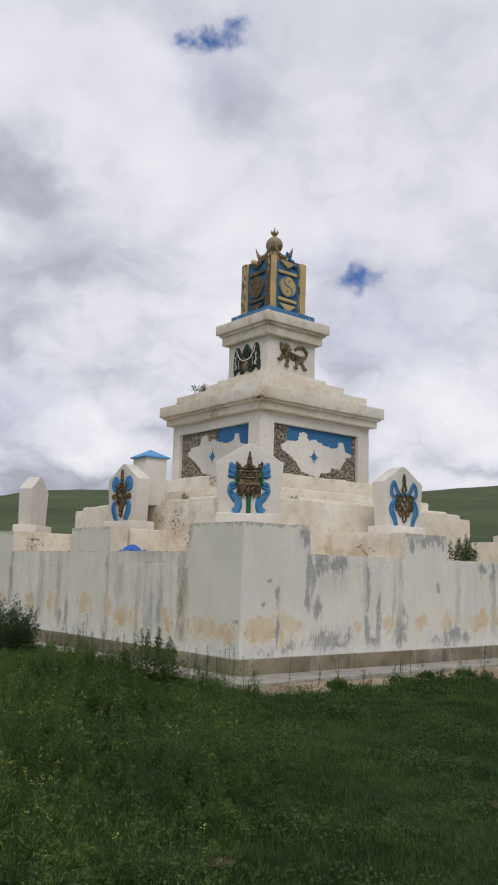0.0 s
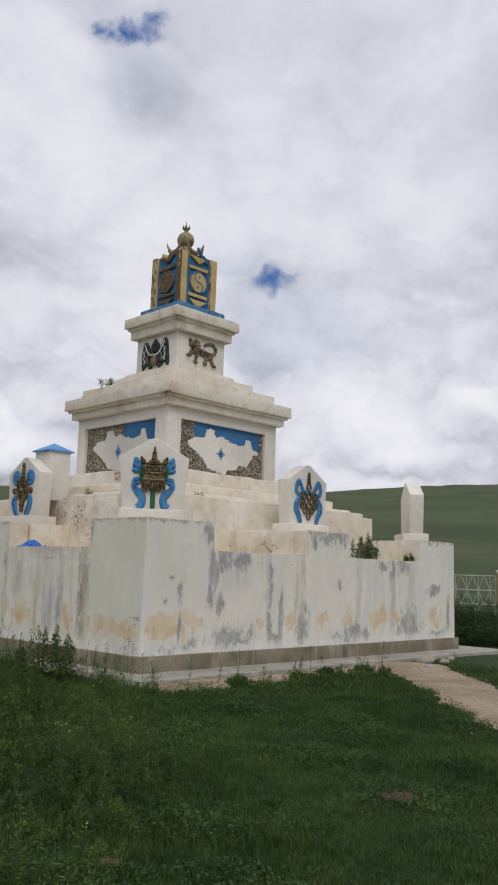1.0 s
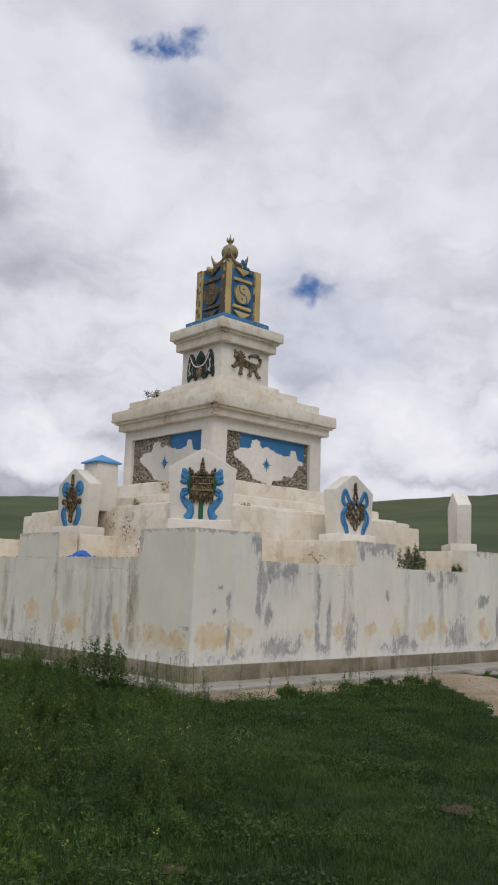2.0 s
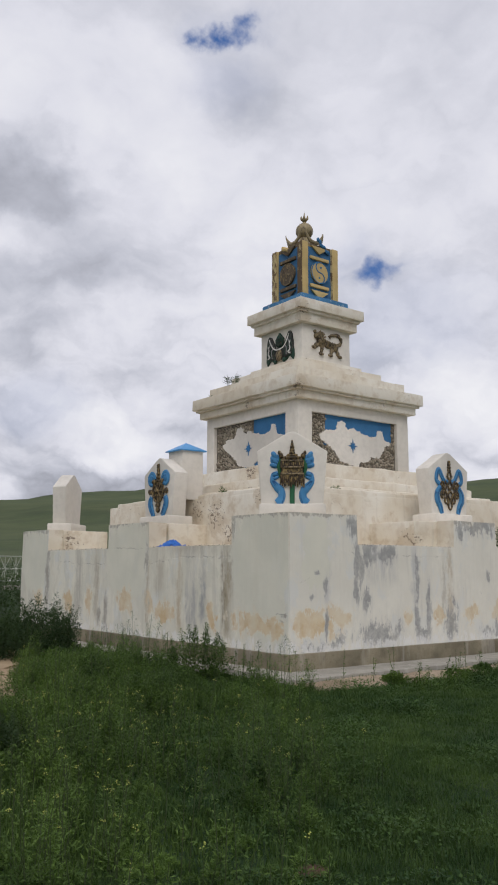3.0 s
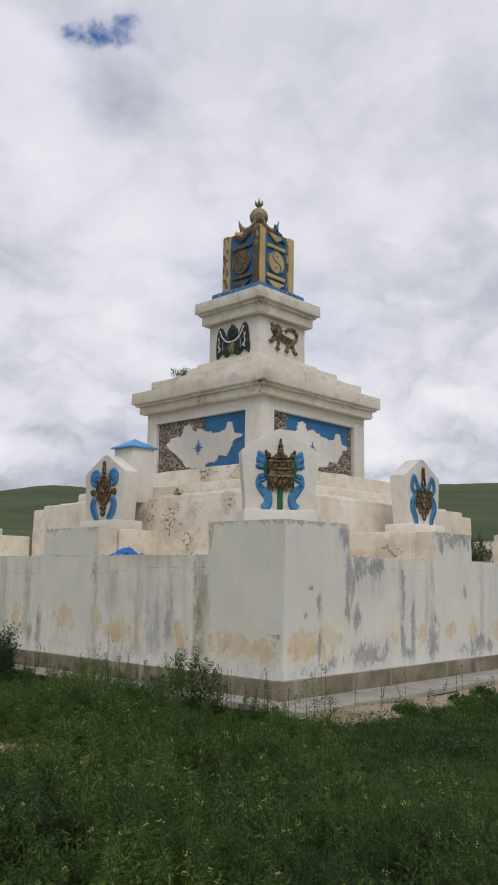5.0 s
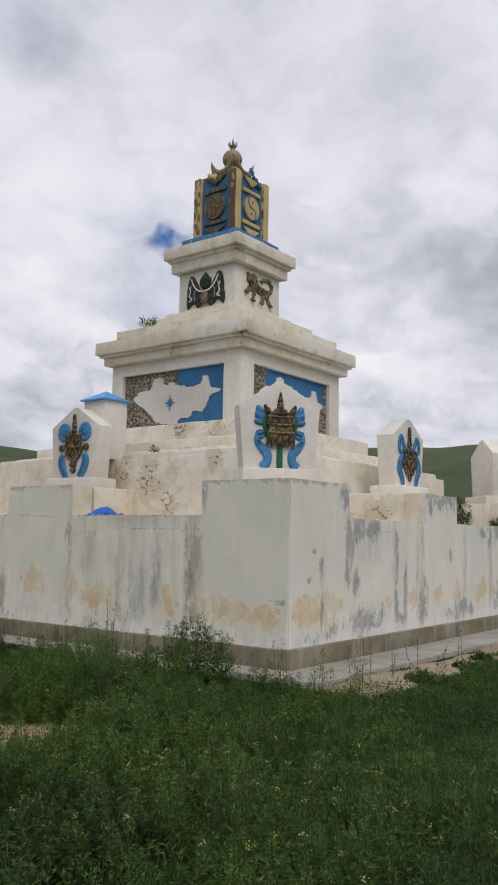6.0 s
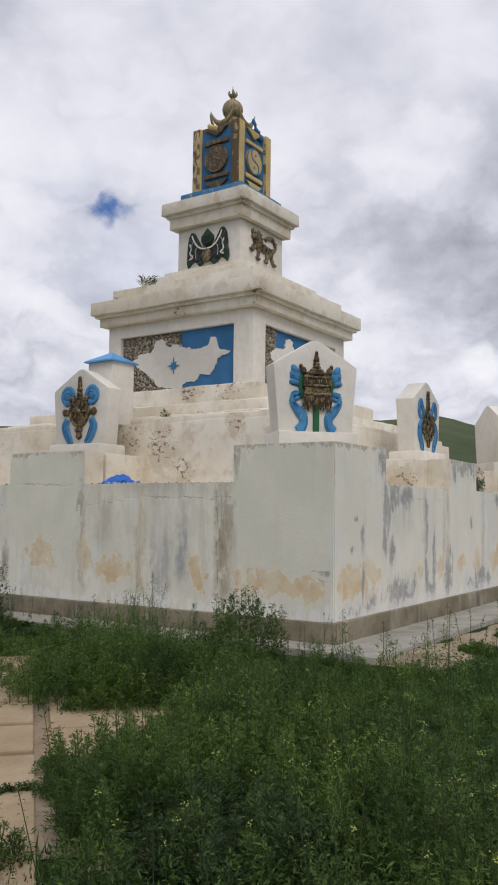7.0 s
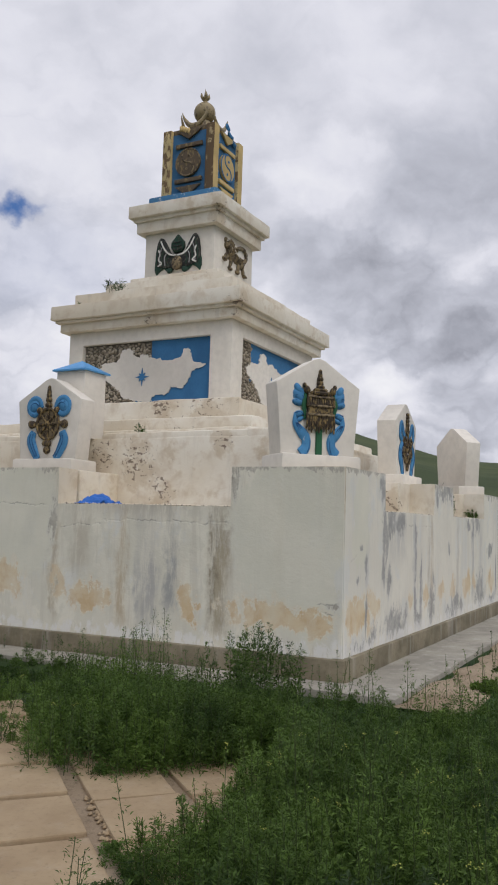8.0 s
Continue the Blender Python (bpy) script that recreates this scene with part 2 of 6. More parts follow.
def wall_paint(name, pale, grey, streaks, axis, bare_marks, damp_marks, fresh, bare_tone, brushed, runs, cracks):
    """Rain-streaked whitewash over cement: ochre damp, grey flakes, repainted piers, white salts along the foot."""
    m, nt, b = material(name, 0.9)
    p = place(nt)
    x, y, z = xyz(nt, p)
    along = (x, y)[axis]
    n1, n2, n3 = noisy(nt, p, 1.1, 4), noisy(nt, p, 6, 6, 0.62, 0.3), noisy(nt, p, 45, 4, 0.6)
    warp = noisy(nt, vmath(nt, "MULTIPLY", p, (1, 1, 0.7)), 5.5, 10, 0.70, 0.25)
    col = blend(nt, step(nt, n1, 0.3, 0.7), pale, [c * 0.9 for c in pale])
    col = blend(nt, maths(nt, "MULTIPLY", step(nt, n2, 0.45, 0.8), 0.35), col, [c * 0.84 for c in pale])
    cool = noisy(nt, vmath(nt, "MULTIPLY", p, (1, 1, 0.6)), 2.7, 8, 0.68, 0.5)
    col = blend(nt, maths(nt, "MULTIPLY", step(nt, cool, 0.52, 0.60), 0.5), col, (0.70, 0.715, 0.70))
    col = blend(nt, maths(nt, "MULTIPLY", step(nt, cool, 0.36, 0.46, 1.0, 0.0), 0.5 * brushed), col, (0.66, 0.585, 0.46))
    brush = noisy(nt, vmath(nt, "MULTIPLY", p, (1.5, 1.5, 1.0)), 1.9, 9, 0.70, 0.3)
    col = blend(nt, maths(nt, "MULTIPLY", step(nt, brush, 0.47, 0.53), brushed), col, [pale[0] * 0.79, pale[1] * 0.80, pale[2] * 0.79])
    run = noisy(nt, vmath(nt, "MULTIPLY", p, (4.2, 4.2, 0.42)), 1.15, 7, 0.66, 0.35)
    fine = noisy(nt, vmath(nt, "MULTIPLY", p, (13, 13, 0.9)), 1.0, 5, 0.6, 0.2)
    col = blend(nt, maths(nt, "MULTIPLY", step(nt, fine, 0.5, 0.72), 0.25 * streaks), col, (0.50, 0.47, 0.41))
    col = blend(nt, maths(nt, "MULTIPLY", step(nt, run, 0.53, 0.62), 0.5 * streaks), col, grey)
    for at, half, z0, z1, tone, much in runs:
        drift = maths(nt, "MULTIPLY", maths(nt, "SUBTRACT", warp, 0.5), 0.35)
        d = maths(nt, "ABSOLUTE", maths(nt, "SUBTRACT", maths(nt, "ADD", along, drift), at))
        soft = maths(nt, "MULTIPLY", step(nt, d, 0.1 * half, half, 1.0, 0.0), maths(nt, "MULTIPLY", step(nt, z, z0, z0 + 0.3), step(nt, z, z1 - 0.4, z1, 1.0, 0.35)))
        soft = maths(nt, "MULTIPLY", soft, step(nt, noisy(nt, vmath(nt, "MULTIPLY", p, (9, 9, 1.6)), 1.3, 8, 0.74, 0.3), 0.38, 0.55, 0.25, 1.0))
        col = blend(nt, maths(nt, "MULTIPLY", soft, min(1.0, 1.2 * much)), col, tone)
    torn = noisy(nt, vmath(nt, "MULTIPLY", p, (1, 1, 0.3)), 12, 9, 0.76)
    eaten = noisy(nt, vmath(nt, "MULTIPLY", p, (1, 1, 0.75)), 7.5, 9, 0.70, 0.2)
    ragged = maths(nt, "MULTIPLY", maths(nt, "SUBTRACT", torn, 0.5), 4.2)
    gnawed = maths(nt, "MULTIPLY", maths(nt, "SUBTRACT", eaten, 0.5), 2.4)
    new_coat = step(nt, maths(nt, "ADD", stained(nt, along, z, fresh, warp), maths(nt, "MULTIPLY", ragged, 0.16)), -0.12, 0.10)
    coat = blend(nt, step(nt, noisy(nt, p, 1.6, 3), 0.35, 0.65), (0.70, 0.69, 0.585), (0.76, 0.74, 0.63))
    col = blend(nt, maths(nt, "MULTIPLY", new_coat, 0.8), col, coat)
    # damp, patchy and hard-edged, with pale rims where the paint lifts
    damp_d = maths(nt, "ADD", stained(nt, along, z, damp_marks, warp), gnawed)
    damp_m = step(nt, damp_d, -0.25, 0.35)
    rim = step(nt, damp_d, 0.15, 0.30)
    col = blend(nt, maths(nt, "MULTIPLY", damp_m, 0.55), col, (0.74, 0.64, 0.46))
    col = blend(nt, maths(nt, "MULTIPLY", rim, step(nt, brush, 0.36, 0.62, 0.2, 0.8)), col, blend(nt, step(nt, n2, 0.35, 0.65), (0.71, 0.57, 0.36), (0.62, 0.44, 0.235)))
    lift = maths(nt, "MULTIPLY", step(nt, damp_d, 0.06, 0.09), step(nt, damp_d, 0.10, 0.13, 1.0, 0.0))
    col = blend(nt, maths(nt, "MULTIPLY", lift, 0.6), col, (0.82, 0.80, 0.75))
    # bare cement, worn through in streaks
    bare_d = maths(nt, "ADD", stained(nt, along, z, bare_marks, warp), ragged)
    bare_m = maths(nt, "MULTIPLY", step(nt, bare_d, -0.06, 0.30), step(nt, n2, 0.32, 0.62, 0.5, 1.0))
    haze = step(nt, bare_d, -0.7, 0.2)
    col = blend(nt, maths(nt, "MULTIPLY", haze, 0.28), col, (0.55, 0.545, 0.53))
    small = maths(nt, "MULTIPLY", step(nt, noisy(nt, vmath(nt, "MULTIPLY", p, (1, 1, 0.6)), 9, 6, 0.66, 0.4), 0.70, 0.715), 0.8 * streaks)
    bare_m = maths(nt, "MAXIMUM", bare_m, small)
    col = blend(nt, maths(nt, "MULTIPLY", bare_m, 0.85), col, blend(nt, step(nt, n3, 0.35, 0.65), bare_tone, [c * 0.78 for c in bare_tone]))
    # salts and flakes just above the foot course
    rag = maths(nt, "ADD", z, maths(nt, "MULTIPLY", maths(nt, "SUBTRACT", warp, 0.5), 0.55))
    salt = maths(nt, "MULTIPLY", step(nt, rag, 0.50, 0.57, 1.0, 0.0), step(nt, torn, 0.45, 0.51))
    col = blend(nt, maths(nt, "MULTIPLY", salt, 0.75), col, (0.82, 0.81, 0.785))
    line = crack(nt, along, z, warp, cracks)
    col = blend(nt, maths(nt, "MULTIPLY", line, step(nt, eaten, 0.44, 0.60, 0.0, 0.5)), col, (0.16, 0.14, 0.115))
    # the worn upper edge of the piers
    head = step(nt, rag, HIGH - 0.045, HIGH - 0.015)
    col = blend(nt, maths(nt, "MULTIPLY", head, maths(nt, "MULTIPLY", step(nt, torn, 0.40, 0.50), 0.75)), col, (0.40, 0.37, 0.32))
    put(nt, b.inputs["Base Color"], col)
    bump(nt, b, maths(nt, "SUBTRACT", maths(nt, "ADD", n2, maths(nt, "MULTIPLY", n3, 0.35)), maths(nt, "ADD", maths(nt, "MULTIPLY", bare_m, 0.6), maths(nt, "ADD", maths(nt, "MULTIPLY", rim, 0.35), line))), 0.4, 0.01)
    return m


def cement(name, a, c, streak=0.3):
    m, nt, b = material(name, 0.92)
    p = place(nt)
    n1, n2 = noisy(nt, p, 2.2, 5, 0.6), noisy(nt, p, 30, 5, 0.65)
    col = blend(nt, step(nt, n1, 0.3, 0.7), a, c)
    col = blend(nt, maths(nt, "MULTIPLY", step(nt, n2, 0.5, 0.75), 0.4), col, [v * 0.6 for v in a])
    runs = noisy(nt, vmath(nt, "MULTIPLY", p, (6, 6, 0.8)), 1, 5, 0.6)
    col = blend(nt, maths(nt, "MULTIPLY", step(nt, runs, 0.52, 0.7), streak), col, (0.62, 0.6, 0.56))
    put(nt, b.inputs["Base Color"], col)
    bump(nt, b, maths(nt, "ADD", n2, n1), 0.5, 0.01)
    return m


def soil(name, a, c):
    m, nt, b = material(name, 0.95)
    p = place(nt)
    n1, n2 = noisy(nt, p, 1.3, 5, 0.6), noisy(nt, p, 26, 6, 0.7)
    col = blend(nt, step(nt, n1, 0.35, 0.65), a, c)
    col = blend(nt, maths(nt, "MULTIPLY", step(nt, n2, 0.5, 0.68), 0.6), col, [v * 0.45 for v in a])
    put(nt, b.inputs["Base Color"], col)
    bump(nt, b, n2, 0.7, 0.02)
    return m


def turf():
    """Close to, dark earth and moss between the blades; far off, hills of thin steppe grass."""
    m, nt, b = material("steppe_turf", 0.95)
    p = place(nt)
    far = step(nt, vmath(nt, "DISTANCE", p, (0, 0, 0)), 25.0, 60.0)
    n1, n2, n3 = noisy(nt, p, 0.9, 5, 0.6), noisy(nt, p, 22, 6, 0.7), noisy(nt, vmath(nt, "MULTIPLY", p, (1, 1, 2.5)), 0.011, 6, 0.6, 0.5)
    near = blend(nt, step(nt, n1, 0.35, 0.65), (0.016, 0.038, 0.011), (0.034, 0.060, 0.017))
    near = blend(nt, maths(nt, "MULTIPLY", step(nt, n2, 0.5, 0.7), 0.25), near, (0.045, 0.042, 0.022))
    n4 = noisy(nt, p, 0.05, 6, 0.65)
    hill = blend(nt, step(nt, n3, 0.35, 0.65), (0.042, 0.062, 0.022), (0.068, 0.088, 0.032))
    hill = blend(nt, maths(nt, "MULTIPLY", step(nt, n4, 0.45, 0.7), 0.4), hill, (0.030, 0.042, 0.020))
    hill = blend(nt, maths(nt, "MULTIPLY", step(nt, noisy(nt, vmath(nt, "MULTIPLY", p, (1, 1, 4)), 0.02, 7, 0.62, 0.6), 0.5, 0.68), 0.55), hill, (0.092, 0.104, 0.040))
    put(nt, b.inputs["Base Color"], blend(nt, far, near, hill))
    bump(nt, b, n2, 0.5, 0.02)
    return m


def leafy(name, dark, light, shine=0.6):
    """Leaves that differ from blade to blade."""
    m, nt, b = material(name, shine)
    g = nt.nodes.new("ShaderNodeNewGeometry")
    patch = maths(nt, "ADD", maths(nt, "MULTIPLY", noisy(nt, g.outputs["Position"], 0.7, 3), 0.45), maths(nt, "MULTIPLY", noisy(nt, g.outputs["Position"], 2.9, 4, 0.6), 0.55))
    f = maths(nt, "ADD", maths(nt, "MULTIPLY", g.outputs["Random Per Island"], 0.5), maths(nt, "MULTIPLY", maths(nt, "SUBTRACT", patch, 0.415), 2.7), True)
    col = blend(nt, f, dark, light)
    put(nt, b.inputs["Base Color"], col)
    t = nt.nodes.new("ShaderNodeBsdfTranslucent")
    put(nt, t.inputs["Color"], blend(nt, 0.5, col, (0.10, 0.16, 0.03)))
    mix = nt.nodes.new("ShaderNodeMixShader")
    mix.inputs[0].default_value = 0.32
    link(nt, b.outputs[0], mix.inputs[1])
    link(nt, t.outputs[0], mix.inputs[2])
    link(nt, mix.outputs[0], nt.nodes["Material Output"].inputs["Surface"])
    return m


def pebbly():
    m, nt, b = material("river_pebble", 0.75)
    g = nt.nodes.new("ShaderNodeNewGeometry")
    ramp = nt.nodes.new("ShaderNodeValToRGB")
    put(nt, ramp.inputs[0], g.outputs["Random Per Island"])
    e = ramp.color_ramp.elements
    e[0].color, e[1].color = (0.22, 0.185, 0.14, 1), (0.52, 0.46, 0.365, 1)
    put(nt, b.inputs["Base Color"], blend(nt, maths(nt, "MULTIPLY", noisy(nt, g.outputs["Position"], 60, 3), 0.4), ramp.outputs[0], (0.12, 0.10, 0.08)))
    return m


LIME = limewash()
LOW, HIGH = 1.88, 2.30             # top of the enclosure wall, and of its piers
WEST = wall_paint("whitewash_grey", (0.82, 0.79, 0.68), (0.56, 0.525, 0.44), 0.75, 1,
                  [(13.95, 0.07, 0.45, 1.0), (16.35, 0.08, 0.7, 2.0), (9.10, 0.05, 0.88, 0.94), (10.22, 0.05, 2.0, 2.3), (12.6, 0.05, 1.5, 1.9), (14.2, 0.06, 0.5, 0.85)],
                  [(9.85, 0.42, 0.62, 0.97), (9.4, 0.3, 0.62, 0.85), (10.76, 0.13, 0.66, 1.02), (12.05, 0.30, 0.70, 1.0), (12.48, 0.11, 0.80, 1.12), (13.25, 0.25, 0.76, 1.18), (14.6, 0.13, 0.7, 1.2), (16.7, 0.2, 0.8, 1.1), (15.4, 0.2, 0.7, 1.1)],
                  [(13.23, 0.62, 1.05, 2.26), (9.62, 0.58, 0.98, 2.27), (9.45, 0.36, 0.55, 1.1), (16.95, 0.6, 1.1, 2.26)], (0.40, 0.37, 0.31), 0.45,
                  [(10.40, 0.17, 0.40, 2.0, (0.36, 0.30, 0.20), 0.65), (10.45, 0.06, 0.6, 1.9, (0.22, 0.185, 0.135), 0.55), (11.61, 0.11, 0.42, 1.95, (0.49, 0.385, 0.24), 0.6), (11.25, 0.16, 0.45, 1.6, (0.44, 0.435, 0.42), 0.7),
                   (10.98, 0.12, 0.6, 1.65, (0.36, 0.365, 0.36), 0.75), (11.4, 0.08, 0.5, 1.4, (0.42, 0.42, 0.41), 0.6), (12.56, 0.10, 0.45, 1.9, (0.45, 0.38, 0.26), 0.6), (12.2, 0.22, 1.0, 2.0, (0.50, 0.45, 0.36), 0.5), (11.4, 1.1, 1.64, 2.3, (0.45, 0.41, 0.34), 0.6),
                   (12.95, 0.14, 1.2, 2.0, (0.44, 0.44, 0.42), 0.5), (14.3, 0.16, 0.5, 1.9, (0.42, 0.36, 0.26), 0.55), (15.0, 0.2, 0.5, 1.9, (0.45, 0.42, 0.36), 0.5), (9.72, 0.10, 0.55, 1.1, (0.60, 0.46, 0.26), 0.5)],
                  [(10.28, 11.9, 1.70, 0.01), (11.9, 12.5, 1.66, -0.06), (9.04, 9.30, 0.95, -0.12), (9.1, 9.25, 0.84, 0.05), (12.7, 13.8, 1.86, 0.02), (14.0, 15.8, 1.6, 0.03), (11.36, 11.41, 1.62, 4.0)])
SOUTH = wall_paint("whitewash_flaking", (0.83, 0.80, 0.71), (0.58, 0.555, 0.50), 0.42, 0,
                   [(8.30, 0.10, 1.98, 2.30), (8.37, 0.055, 1.1, 2.1), (8.62, 0.16, 1.62, 1.90), (8.98, 0.16, 1.62, 1.86), (8.45, 0.06, 1.35, 1.75), (8.55, 0.085, 0.92, 1.28), (8.84, 0.36, 0.40, 0.76), (9.62, 0.06, 0.42, 1.05), (9.88, 0.06, 0.42, 1.24),
                    (9.74, 0.14, 0.42, 0.62), (9.65, 0.035, 1.0, 1.75), (10.40, 0.12, 0.42, 1.0), (7.62, 0.05, 1.47, 1.53), (7.76, 0.04, 1.15, 1.42), (7.53, 0.03, 1.12, 1.2), (7.78, 0.03, 0.6, 0.95), (7.52, 0.28, 0.42, 0.54), (8.0, 0.12, 0.42, 0.62), (11.3, 0.18, 0.42, 0.62),
                    (11.75, 0.22, 0.42, 0.78), (12.1, 0.10, 0.45, 0.7), (10.68, 0.10, 2.02, 2.30), (11.35, 0.04, 1.3, 1.5), (11.2, 0.4, 2.12, 2.3), (13.42, 0.30, 0.42, 0.98), (12.9, 0.06, 1.5, 1.9), (13.2, 0.22, 1.66, 1.9), (12.6, 0.15, 1.72, 1.88), (14.3, 0.16, 1.25, 1.45), (14.78, 0.05, 0.6, 1.2), (14.4, 0.25, 0.42, 0.6)],
                   [(7.45, 0.30, 0.62, 0.98), (7.98, 0.25, 0.66, 1.02), (9.40, 0.10, 0.7, 0.95), (10.12, 0.14, 0.72, 1.0), (10.85, 0.2, 0.72, 1.0), (12.5, 0.3, 0.7, 1.05), (11.6, 0.16, 0.75, 1.0), (14.3, 0.3, 0.65, 1.0), (13.0, 0.15, 0.7, 1.0)],
                   [(7.62, 0.22, 1.3, 2.2)], (0.35, 0.35, 0.345), 0.14,
                   [(10.40, 0.10, 0.5, 1.95, (0.48, 0.39, 0.26), 0.6), (10.25, 0.06, 0.6, 1.9, (0.50, 0.46, 0.38), 0.6), (8.9, 0.4, 1.2, 2.0, (0.52, 0.51, 0.49), 0.6), (9.6, 0.12, 0.9, 2.0, (0.48, 0.48, 0.475), 0.55), (11.9, 0.12, 0.6, 1.95, (0.5, 0.47, 0.41), 0.5), (7.80, 0.08, 0.9, 2.1, (0.55, 0.545, 0.54), 0.6),
                    (12.9, 0.15, 0.5, 1.9, (0.47, 0.46, 0.44), 0.6), (13.5, 0.2, 0.8, 1.9, (0.55, 0.53, 0.50), 0.5)],
                   [(7.3, 7.5, 1.35, 0.4), (9.3, 10.4, 1.74, -0.02), (8.2, 8.35, 1.8, -0.5)])
FOOT = cement("brown_cement", (0.150, 0.130, 0.090), (0.280, 0.245, 0.172), 0.22)
APRON = cement("apron_concrete", (0.275, 0.258, 0.222), (0.385, 0.362, 0.312), 0.25)
PAVER = cement("paver_concrete", (0.315, 0.232, 0.145), (0.40, 0.305, 0.195), 0.08)
PATCH = cement("bare_cement", (0.27, 0.275, 0.275), (0.36, 0.36, 0.355), 0.25)
MORTAR = cement("dark_mortar", (0.12, 0.105, 0.085), (0.17, 0.15, 0.12), 0.0)
SAND = soil("sandy_soil", (0.27, 0.205, 0.14), (0.38, 0.305, 0.22))
EARTH = soil("red_earth", (0.075, 0.045, 0.03), (0.11, 0.068, 0.045))
TURF = turf()
DULL = painted("weathered_blue", (0.055, 0.165, 0.325), (0.10, 0.10, 0.09), 0.30, 12, 0.8)
BLUE = painted("blue_paint", (0.047, 0.170, 0.355), (0.40, 0.47, 0.53), 0.10, 9, 0.8)
DEEP = painted("deep_blue_line", (0.022, 0.085, 0.22), (0.06, 0.2, 0.42), 0.35, 20, 0.8)
PEEL = painted("peeling_blue", (0.062, 0.195, 0.37), (0.42, 0.48, 0.52), 0.45, 14, 0.8)
RIBBON = painted("ribbon_blue", (0.072, 0.245, 0.47), (0.60, 0.63, 0.64), 0.26, 14, 0.8, (0.025, 0.09, 0.21))
ROOF = painted("roof_blue", (0.10, 0.33, 0.66), (0.3, 0.45, 0.6), 0.1, 10, 0.45)
YELLOW = painted("ochre_paint", (0.60, 0.445, 0.20), (0.36, 0.25, 0.12), 0.26, 12, 0.75)
COLUMN = painted("peeling_cream", (0.56, 0.45, 0.24), (0.17, 0.115, 0.065), 0.70, 11, 0.8)
STRIPPED = painted("stripped_column", (0.50, 0.40, 0.23), (0.135, 0.092, 0.055), 0.93, 13, 0.85)
WORN = painted("worn_ochre", (0.27, 0.20, 0.10), (0.115, 0.088, 0.062), 0.84, 16, 0.8, (0.085, 0.065, 0.046))
BRONZE = painted("dull_gilding", (0.25, 0.18, 0.08), (0.055, 0.042, 0.031), 0.76, 30, 0.7, (0.055, 0.042, 0.03))
GOLD = painted("tarnished_gold", (0.33, 0.265, 0.155), (0.15, 0.115, 0.075), 0.55, 14, 0.5)
GREEN = painted("green_paint", (0.03, 0.13, 0.065), (0.10, 0.10, 0.06), 0.3, 14)
DKGREEN = painted("dark_green", (0.025, 0.062, 0.045), (0.085, 0.075, 0.05), 0.5, 26)
BLACK = painted("black_paint", (0.034, 0.036, 0.035), (0.105, 0.105, 0.085), 0.55, 34)
WHITE = painted("white_paint", (0.74, 0.72, 0.68), (0.55, 0.5, 0.43), 0.12, 10)
MAPW = painted("white_relief", (0.76, 0.72, 0.66), (0.62, 0.56, 0.48), 0.15, 3, 0.9, None, 0.2)
WASH = painted("white_stele", (0.77, 0.725, 0.655), (0.62, 0.55, 0.46), 0.10, 2.2, 0.9, None, 0.18)
BROWN = painted("brown_relief", (0.25, 0.195, 0.115), (0.062, 0.048, 0.036), 0.66, 24)
STONE = pebbly()
GRASS = leafy("grass_blade", (0.013, 0.043, 0.014), (0.092, 0.152, 0.036))
WEED = leafy("weed_leaf", (0.008, 0.030, 0.010), (0.158, 0.258, 0.052))
MUSTARD = leafy("mustard_leaf", (0.022, 0.060, 0.016), (0.165, 0.255, 0.055))
CLOVER = leafy("clover_leaf", (0.013, 0.043, 0.014), (0.086, 0.155, 0.036))
SHRUB = leafy("shrub_leaf", (0.022, 0.048, 0.020), (0.065, 0.105, 0.042))
FLOWER = painted("yellow_petal", (0.44, 0.47, 0.11), (0.30, 0.36, 0.09), 0.35, 30)
STEM = painted("weed_stem", (0.065, 0.09, 0.035), (0.11, 0.10, 0.05), 0.3, 20)
CLOTH = painted("blue_cloth", (0.045, 0.17, 0.58), (0.09, 0.25, 0.66), 0.3, 8, 0.8)
IRON = painted("pale_iron", (0.50, 0.50, 0.45), (0.3, 0.24, 0.17), 0.25, 12, 0.6)
POST = painted("tan_post", (0.30, 0.23, 0.11), (0.2, 0.15, 0.08), 0.3, 10)


# ---- mesh helpers ----
def part(name, bm, mat, parent=None, label="", smooth=20, at=None):
    """Links a bmesh as one mesh object under a thing or a part."""
    me = bpy.data.meshes.new(name)
    bm.to_mesh(me)
    bm.free()
    for m in (mat if isinstance(mat, (list, tuple)) else [mat]):
        me.materials.append(m)
    if smooth:
        me.shade_smooth()
        me.set_sharp_from_angle(angle=radians(smooth))
    ob = new(name, me)
    if parent:
        ob.parent = parent
    if at:
        ob.matrix_basis = at
    return tagged(ob, label) if label else ob


def group_at(name, m, label, category, group="", kind=""):
    ob = new(name)
    ob.matrix_basis = m
    return tagged(ob, label, category, group, kind)


def wobble(bm, amp, freq=1.7, seed=0.0):
    for v in bm.verts:
        q = v.co * freq + Vector((seed, seed * 0.7, seed * 1.3))
        v.co += Vector((noise.noise(q), noise.noise(q + Vector((31, 7, 3))), noise.noise(q + Vector((5, 57, 11))))) * amp


